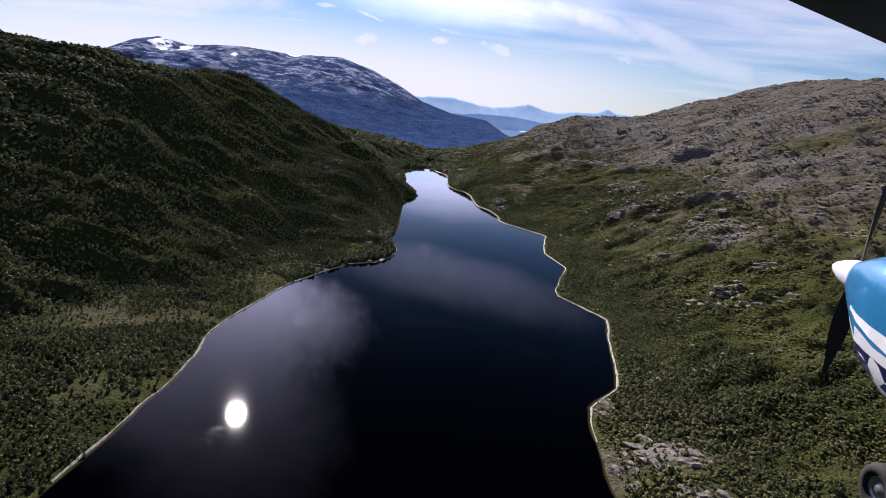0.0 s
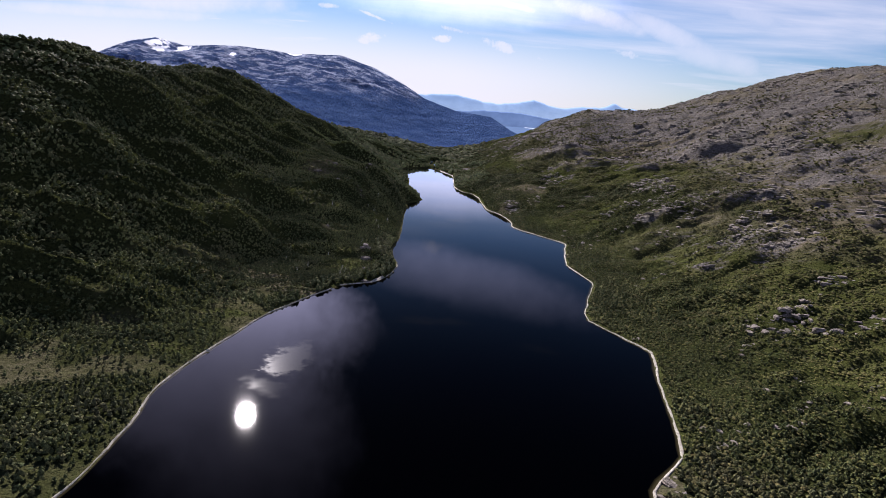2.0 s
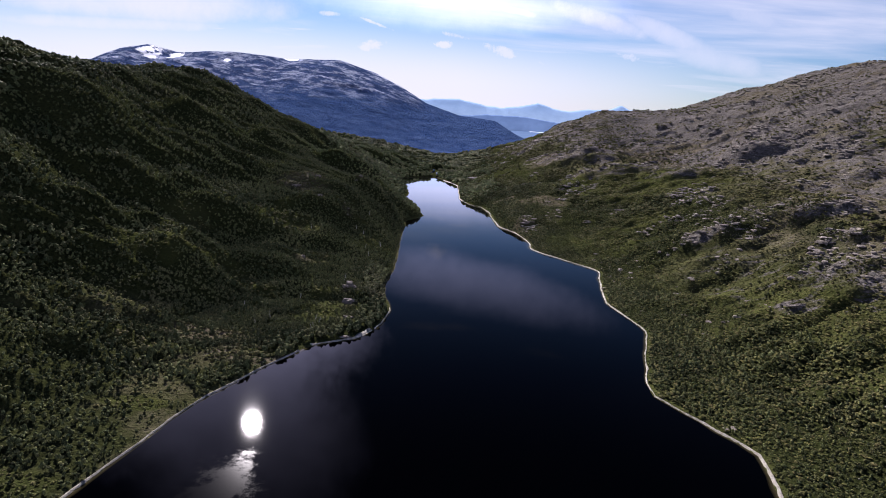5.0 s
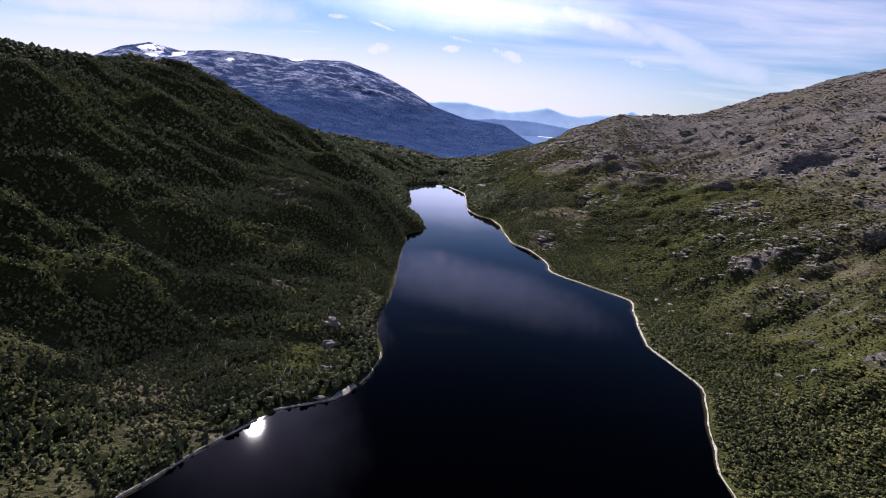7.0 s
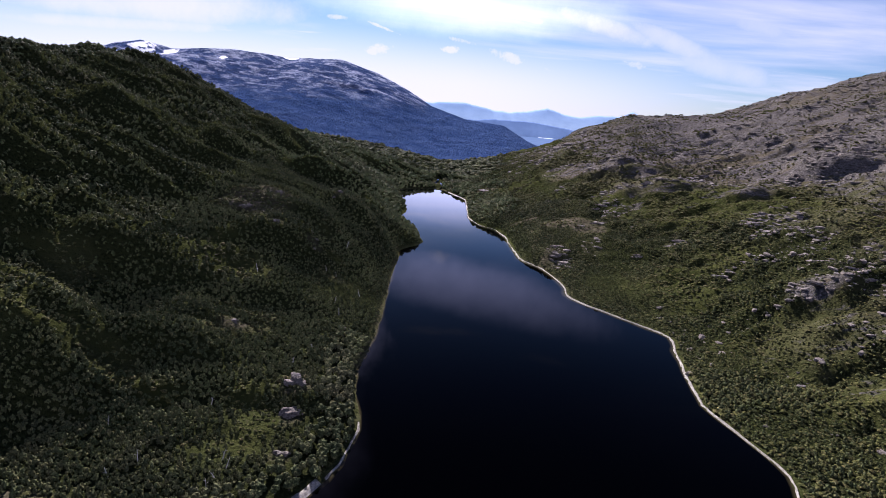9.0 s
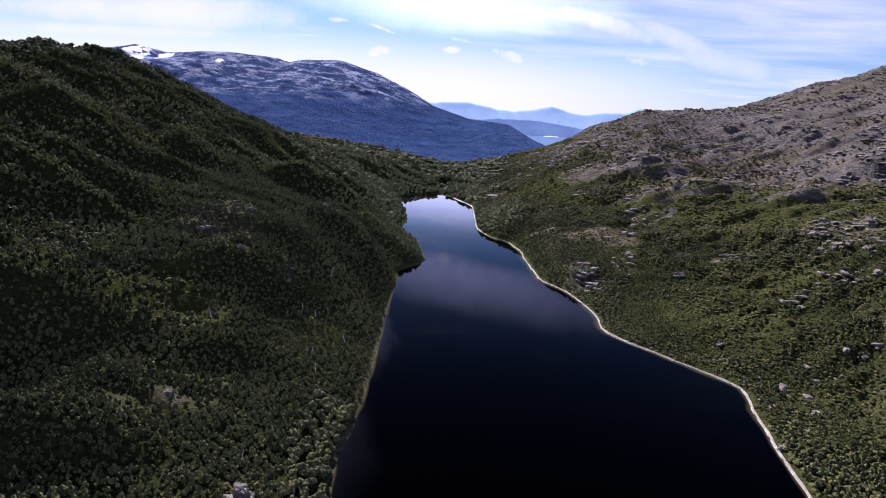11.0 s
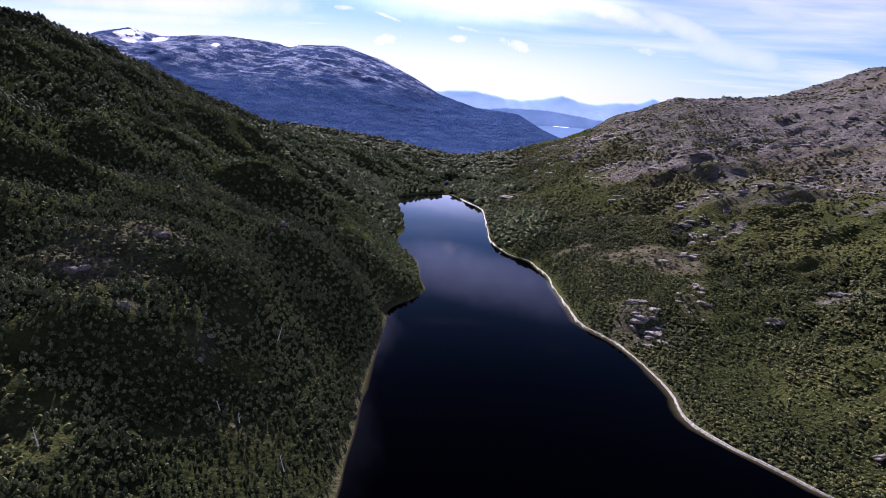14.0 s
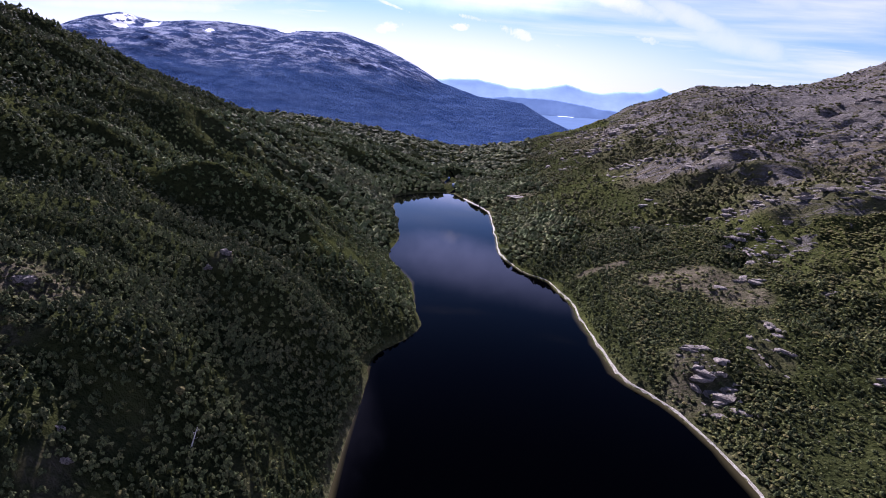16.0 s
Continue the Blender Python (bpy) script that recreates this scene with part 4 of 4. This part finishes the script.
# ---- single rocks ----
def outcrop(x, y, wide, deep, tall, seed, label, turn=0.0):
    """A weathered block with ledges, sunk in the ground."""
    bm = bmesh.new()
    rnd = random.Random(seed)
    shift = Vector((rnd.uniform(0, 90), rnd.uniform(0, 90), rnd.uniform(0, 90)))
    blocks = [(0, 0, 0, 0.72)] + [(rnd.uniform(-0.6, 0.6), rnd.uniform(-0.55, 0.55), rnd.uniform(-0.3, 0.05), rnd.uniform(0.32, 0.55)) for _ in range(6)]
    for k, (bx, by, bz, r) in enumerate(blocks):
        vs, fs = crag(seed * 13 + k, 4 if k == 0 else 3, 18, rnd.uniform(1.0, 1.4))
        a = rnd.uniform(-0.5, 0.5)
        made = []
        for v in vs:
            p = Matrix.Rotation(a, 3, "Z") @ Vector(v) * r + Vector((bx, by, bz))
            p += p.normalized() * (0.05 * noise.fractal(p * 3.1 + shift, 0.9, 2.1, 5) - 0.07 * max(0.0, 0.22 - abs(noise.noise(Vector((p.x * 3.2, p.y * 3.2, p.z * 0.9)) + shift))) / 0.22)
            made.append(bm.verts.new((p.x * wide * 1.1, p.y * deep * 1.1, p.z * tall * 1.25)))
        for f in fs:
            bm.faces.new([made[i] for i in f])
    low = [v for v in bm.verts if v.co.z < -0.6 * tall]
    bmesh.ops.delete(bm, geom=low, context="VERTS")
    me = bpy.data.meshes.new("rock_outcrop")
    bm.to_mesh(me), bm.free()
    me.materials.append(ROCK)
    ob = new("rock_outcrop", me)
    z = float(height(np.array([x]), np.array([y]))[0])
    ob.matrix_world = pose(x, y, z + 0.12 * tall, 0, 0, turn)
    return tagged(ob, label, "rock", "granite outcrops")


PALE = "pale grey granite outcrop standing out of heath"
WOODED = "pale weathered granite block standing among dark trees"
SHORE_ROCK = "broken pale granite slab beside the lake shore"
for k, (x, y, w, d_, h, lab) in enumerate([
        (-63, 572, 5.0, 5.0, 4.2, WOODED), (-62, 557, 5.4, 5.6, 4.0, WOODED), (-57, 530, 3.0, 2.6, 2.0, WOODED), (-54, 506, 3.0, 3.0, 2.0, WOODED), (-95, 726, 1.3, 1.1, 1.4, WOODED), (-58, 641, 2.2, 1.8, 2.2, WOODED),
        (-91, 721, 1.5, 1.1, 1.7, WOODED), (-90, 711, 1.4, 1.2, 1.3, WOODED), (-95, 812, 2.4, 1.6, 2.2, WOODED), (-98, 806, 1.8, 1.3, 1.6, WOODED), (-127, 762, 3.4, 2.2, 2.4, WOODED), (-133, 758, 2.6, 1.8, 1.8, WOODED), (-114, 714, 3.2, 2.0, 2.2, WOODED), (-140, 730, 3.6, 2.2, 2.2, WOODED), (-137, 732, 2.6, 1.6, 1.6, WOODED), (-104, 617, 2.5, 2.0, 2.4, WOODED),
        (77, 853, 5.5, 3.2, 2.4, PALE), (75, 834, 6.0, 3.5, 2.2, PALE), (114, 870, 3.2, 6.5, 1.8, PALE), (150, 894, 3.0, 1.6, 1.2, PALE), (138, 830, 4.0, 1.8, 1.2, PALE), (121, 919, 5.0, 2.0, 1.2, PALE), (81, 836, 3.0, 2.4, 1.8, PALE), (174, 841, 6.0, 3.5, 2.2, PALE), (127, 729, 4.0, 2.0, 1.2, PALE),
        (122, 714, 3.5, 1.6, 1.2, PALE), (139, 828, 4.5, 2.4, 1.2, PALE), (207, 705, 8.0, 3.5, 2.4, PALE), (170, 561, 4.0, 2.0, 1.2, PALE), (211, 557, 7.0, 3.0, 2.0, PALE), (303, 706, 6, 3, 2.2, PALE), (312, 710, 5, 2.5, 2, PALE), (294, 703, 4.5, 2.2, 1.6, PALE),
        (274, 570, 7, 3, 2.2, PALE), (292, 643, 9, 4, 2.5, PALE), (32, 1200, 12, 13, 1.6, "smooth pale bare slab on a scrub slope"), (200, 1003, 7, 2.6, 2, PALE), (216, 1000, 6, 2.4, 2, PALE), (225, 995, 6.5, 2.5, 2, PALE), (186, 1000, 6, 2.2, 1.8, PALE), (176, 1008, 6, 2.4, 1.8, PALE), (205, 990, 5, 2, 1.6, PALE), (236, 1003, 6, 2.5, 2, PALE), (192, 1012, 6, 2.4, 2, PALE),
        (104, 237, 11.0, 7.5, 1.1, SHORE_ROCK), (96, 242, 6.0, 4.0, 1.5, SHORE_ROCK), (114, 232, 5.0, 3.0, 1.4, SHORE_ROCK), (83, 226, 4.5, 5.5, 1.8, SHORE_ROCK), (86, 213, 4.0, 4.0, 1.5, SHORE_ROCK),
        (110, 209, 4.5, 3.5, 1.4, SHORE_ROCK), (91, 285, 3.5, 5.0, 1.6, SHORE_ROCK), (89, 272, 2.5, 4.0, 1.3, SHORE_ROCK)]):
    outcrop(x, y, w, d_, h, 300 + k, lab, (k * 47) % 60 - 30)


# ---- single trees ----
def tree_kind(seed):
    """A beech: forked trunk, and a crown of leafy clumps with gaps."""
    rnd = random.Random(seed)
    base = new("beech_tree")
    bm = bmesh.new()

    def limb(a, b, r0, r1):
        m = (b - a).to_track_quat("Z", "Y").to_matrix().to_4x4()
        bmesh.ops.create_cone(bm, cap_ends=False, segments=6, radius1=r0, radius2=r1, depth=(b - a).length, matrix=Matrix.Translation((a + b) / 2) @ m)
    fork = Vector((rnd.uniform(-0.15, 0.15), rnd.uniform(-0.15, 0.15), 0.8))
    limb(Vector((0, 0, -0.4)), fork, 0.16, 0.10)
    tips = []
    for k in range(4):
        a = k * 1.6 + rnd.uniform(0, 0.8)
        tip = fork + Vector((math.cos(a) * rnd.uniform(0.5, 0.9), math.sin(a) * rnd.uniform(0.5, 0.9), rnd.uniform(0.4, 1.4)))
        limb(fork, tip, 0.08, 0.03)
        tips.append(tip)
    part("trunk", bm, BARK, base, "grey bark trunk with forking limbs")
    bm = bmesh.new()
    for tip in tips + [fork + Vector((0, 0, 1.3)), fork + Vector((0.4, -0.4, 0.3)), fork + Vector((-0.5, 0.3, 0.35))]:
        vs, fs = LEAFY[rnd.randrange(8)]
        r, turn = rnd.uniform(0.6, 1.05), Matrix.Rotation(rnd.uniform(0, 6.3), 3, "Z")
        made = [bm.verts.new(turn @ Vector(v) * r + tip) for v in vs]
        for f in fs:
            bm.faces.new([made[i] for i in f])
    part("crown", bm, CROWN, base, "small dark green leaves in clumps")
    return tagged(base, "small dark green southern beech tree on the bank", "tree", "beech trees on the west bank")


kinds = [tree_kind(700 + k) for k in range(6)]
TX, TY, TZ, TD, TR = spots(-150, -20, NAMED_WOOD[0], NAMED_WOOD[1], 2.9, 44)
ok = singly(TX, TY, TD) & (TR.random(len(TX)) < 0.92 * (1 - np.maximum(within(TX, TY, STONE), 0.8 * within(TX, TY, LAWNS))))
for k, (x, y, z) in enumerate(zip(TX[ok][:290], TY[ok][:290], TZ[ok][:290])):
    m = pose(x, y, z, 0, 0, float(TR.uniform(0, 360)))
    if k < 6:
        kinds[k].matrix_world = m
    else:
        copy_thing(kinds[k % 6], m)


# ---- dead trees ----
def snag(x, y, tall, lean, turn):
    z = float(height(np.array([x]), np.array([y]))[0])
    bm = bmesh.new()
    bmesh.ops.create_cone(bm, cap_ends=True, segments=7, radius1=0.22, radius2=0.05, depth=tall, matrix=Matrix.Translation((0, 0, tall / 2)))
    for k in range(4):
        h = tall * (0.45 + 0.13 * k)
        bmesh.ops.create_cone(bm, cap_ends=False, segments=5, radius1=0.06, radius2=0.015, depth=1.1, matrix=Matrix.Translation((0, 0, h)) @ pose(0, 0, 0, 58, 0, 95 * k) @ Matrix.Translation((0, 0, 0.55)))
    me = bpy.data.meshes.new("dead_tree")
    bm.to_mesh(me), bm.free()
    me.materials.append(DEAD)
    ob = new("dead_tree", me)
    ob.matrix_world = pose(x, y, z - 0.3, lean, 0, turn)
    return tagged(ob, "bleached bare dead trunk standing above the trees", "dead tree", "dead trees")


DEAD = stone_material("bleached_wood", (0.28, 0.26, 0.23), (0.42, 0.40, 0.36), 0.6)
for k, (x, y) in enumerate([(-74, 700), (-68, 668), (-76, 742), (-63, 655), (-110, 668), (-66, 610), (-92, 560), (-70, 590), (-120, 540), (-58, 690), (-73, 516), (-74, 511), (-72, 521), (-75, 526), (-98, 518), (-104, 512), (-80, 701)]):
    snag(x, y, 3.6 + (k * 7 % 5) * 0.5, 8 + k * 5 % 17, k * 67)


# ---- aircraft, as it stands at the start of the flight ----
def paint(name, colour, rough, metal=0.0, spec=0.5):
    m, mk, ln, b = material(name, rough, spec)
    n = noise_at(mk, ln, 0.08, 5, 0.6)
    c = blend(mk, ln, ramp(mk, ln, n, 0.3, 0.7), tuple(v * 0.9 for v in colour), colour)
    ln(c, b.inputs["Base Color"])
    b.inputs["Metallic"].default_value = metal
    b.inputs["Coat Weight"].default_value = 0.4 if rough < 0.45 else 0.0
    return m


def aircraft(tip):
    """Nose, propeller, nose wheel and a length of wing; the nose points up the valley (+y)."""
    blue, white, navy = paint("teal_paint", (0.010, 0.11, 0.24), 0.25, 0.3), paint("white_paint", (0.40, 0.40, 0.42), 0.35), paint("navy_paint", (0.006, 0.009, 0.045), 0.35)
    black, rubber, alloy = paint("black_blade", (0.006, 0.006, 0.007), 0.6, 0, 0.2), paint("tyre_rubber", (0.006, 0.006, 0.006), 0.85, 0, 0.2), paint("bare_alloy", (0.32, 0.32, 0.34), 0.35, 0.9)
    root = new("aircraft")
    root.matrix_world = pose(*tip)
    # back from the tip, half width, top, bottom
    rings = [(0.40, 0.13, 0.13, -0.13), (0.44, 0.155, 0.15, -0.19), (0.52, 0.19, 0.18, -0.27), (0.70, 0.26, 0.25, -0.44), (0.95, 0.37, 0.32, -0.60), (1.3, 0.46, 0.38, -0.70), (2.0, 0.52, 0.44, -0.78), (2.9, 0.56, 0.47, -0.80)]
    count = 40
    loft = []
    for back, half, top, bottom in rings:
        ring = []
        for k in range(count):
            a = 2 * math.pi * k / count
            c, s = math.cos(a), math.sin(a)
            x = half * math.copysign(abs(c) ** 0.8, c)
            z = (top if s > 0 else -bottom) * math.copysign(abs(s) ** 0.8, s)
            ring.append(Vector((x, -back, z)))
        loft.append(ring)

    def skin(name, wanted, mat, label, puff=0.0):
        bm = bmesh.new()
        verts = {}

        def at(i, k):
            k %= count
            if (i, k) not in verts:
                p = loft[i][k]
                verts[i, k] = bm.verts.new((p.x * (1 + puff), p.y, p.z * (1 + puff)))
            return verts[i, k]
        for i in range(len(loft) - 1):
            for k in range(count):
                mid = (loft[i][k] + loft[i + 1][(k + 1) % count]) / 2
                if wanted(mid):
                    bm.faces.new((at(i, k), at(i, k + 1), at(i + 1, k + 1), at(i + 1, k)))
        for f in bm.faces:
            f.smooth = True
        return part(name, bm, mat, root, label)
    skin("upper_cowl", lambda p: p.z > -0.26, blue, "glossy teal blue upper engine cowling")
    skin("lower_cowl", lambda p: p.z <= -0.26, white, "white lower engine cowling")
    for nm, z0, z1, y1, mat, lab in (("stripe", -0.165, -0.135, -0.75, white, "thin white stripe"), ("flash", -0.48, -0.34, -0.95, navy, "dark navy flash")):
        bm = bmesh.new()
        rows = []
        for i in range(9):
            y = y1 - i * 0.24
            half = float(np.interp(-y, [r[0] for r in rings], [r[1] for r in rings]))
            low = float(np.interp(-y, [r[0] for r in rings], [-r[3] for r in rings]))
            pair = []
            for z in (z0 - 0.03 * i, z1 - 0.005 * i):
                c = max(0.0, 1 - min(1.0, abs(z) / low) ** 2.5) ** 0.4
                pair.append(bm.verts.new((-half * c * 1.012 - 0.004, y, z)))
            rows.append(pair)
        for a, b in zip(rows, rows[1:]):
            bm.faces.new((a[0], a[1], b[1], b[0]))
        part(nm, bm, mat, root, lab)
    bm = bmesh.new()
    prof = [(0.0, 0.0), (0.02, 0.022), (0.08, 0.055), (0.18, 0.092), (0.30, 0.12), (0.41, 0.135)]
    last = None
    for back, r in prof:
        ring = [bm.verts.new((max(r, 0.002) * math.cos(2 * math.pi * k / 24), -back, max(r, 0.002) * math.sin(2 * math.pi * k / 24))) for k in range(24)]
        if last:
            for k in range(24):
                bm.faces.new((last[k], last[(k + 1) % 24], ring[(k + 1) % 24], ring[k])).smooth = True
        last = ring
    part("spinner", bm, white, root, "white pointed spinner")
    for turn in (4, 184):
        bm = bmesh.new()
        rows = []
        for i in range(10):
            q = i / 9
            r, chord, twist = 0.08 + 0.80 * q, 0.085 + 0.06 * math.sin(math.pi * min(1, q * 1.15)) - 0.05 * q * q, radians(60 - 42 * q)
            row = []
            for u, v in ((-0.5, 0.0), (-0.2, 0.10), (0.5, 0.0), (-0.2, -0.06)):
                row.append(bm.verts.new((u * chord * math.cos(twist) - v * chord * math.sin(twist), -0.33 + u * chord * math.sin(twist) + v * chord * math.cos(twist), r)))
            rows.append(row)
        for a, b in zip(rows, rows[1:]):
            for k in range(4):
                bm.faces.new((a[k], a[(k + 1) % 4], b[(k + 1) % 4], b[k]))
        bm.faces.new(rows[-1])
        bmesh.ops.transform(bm, matrix=pose(0, 0, 0, 0, turn, 0), verts=bm.verts)
        part("propeller_blade", bm, black, root, "matt black propeller blade")
    # nose wheel
    hub = Vector((0.04, -1.15, -1.42))

    def turned(name, shape, mat, label, under):
        bm = bmesh.new()
        last, first = None, None
        for k in range(33):
            a = 2 * math.pi * k / 32
            ring = [bm.verts.new((hub.x + x, hub.y + r * math.cos(a), hub.z + r * math.sin(a))) for x, r in shape]
            if last:
                for j in range(len(shape) - 1):
                    bm.faces.new((last[j], last[j + 1], ring[j + 1], ring[j])).smooth = True
            last = ring
        bmesh.ops.remove_doubles(bm, verts=bm.verts, dist=0.0005)
        return part(name, bm, mat, under, label)
    tyre = turned("tyre", [(-0.045, 0.095), (-0.07, 0.115), (-0.075, 0.15), (-0.06, 0.18), (-0.03, 0.195), (0.03, 0.195), (0.06, 0.18), (0.075, 0.15), (0.07, 0.115), (0.045, 0.095)], rubber, "black rubber tyre", root)
    turned("rim", [(-0.045, 0.0), (-0.05, 0.03), (-0.03, 0.05), (-0.035, 0.085), (-0.05, 0.097), (0.05, 0.097), (0.035, 0.085), (0.05, 0.03), (0.045, 0.0)], alloy, "bare alloy wheel rim", tyre)
    bm = bmesh.new()
    bmesh.ops.create_cone(bm, cap_ends=True, segments=12, radius1=0.03, radius2=0.035, depth=0.78, matrix=Matrix.Translation((hub.x + 0.12, hub.y, hub.z + 0.38)))
    bmesh.ops.create_cone(bm, cap_ends=True, segments=12, radius1=0.025, radius2=0.025, depth=0.16, matrix=Matrix.Translation((hub.x + 0.06, hub.y, hub.z)) @ pose(0, 0, 0, 0, 90, 0))
    part("nose_leg", bm, alloy, root, "slim alloy nose wheel leg")
    # wing: leading edge runs ahead towards the root
    bm = bmesh.new()
    a, b = Vector((-2.70, -3.15, 1.55)), Vector((0.06, -0.95, 1.475))
    back = Vector((0.6, -0.75, 0)).normalized()
    rows = []
    for i in range(7):
        p = a.lerp(b, i / 6)
        rows.append([bm.verts.new(p + back * c + Vector((0, 0, z))) for c, z in ((0, 0.02), (0.06, 0.09), (0.3, 0.14), (0.8, 0.11), (1.2, 0.04), (1.2, 0.02), (0.8, -0.01), (0.3, -0.02), (0.06, -0.01))])
    for r, s in zip(rows, rows[1:]):
        for k in range(9):
            bm.faces.new((r[k], r[(k + 1) % 9], s[(k + 1) % 9], s[k])).smooth = True
    bm.faces.new(rows[0]), bm.faces.new(rows[-1][::-1])
    bmesh.ops.recalc_face_normals(bm, faces=bm.faces)
    # black over the whole wing paints in the unlit look of its underside
    part("wing", bm, black, root, "near-black underside of the wing")
    return tagged(root, "teal and white light aircraft flying over the lake", "aircraft")


aircraft((5.96, 7.31, 138.15))
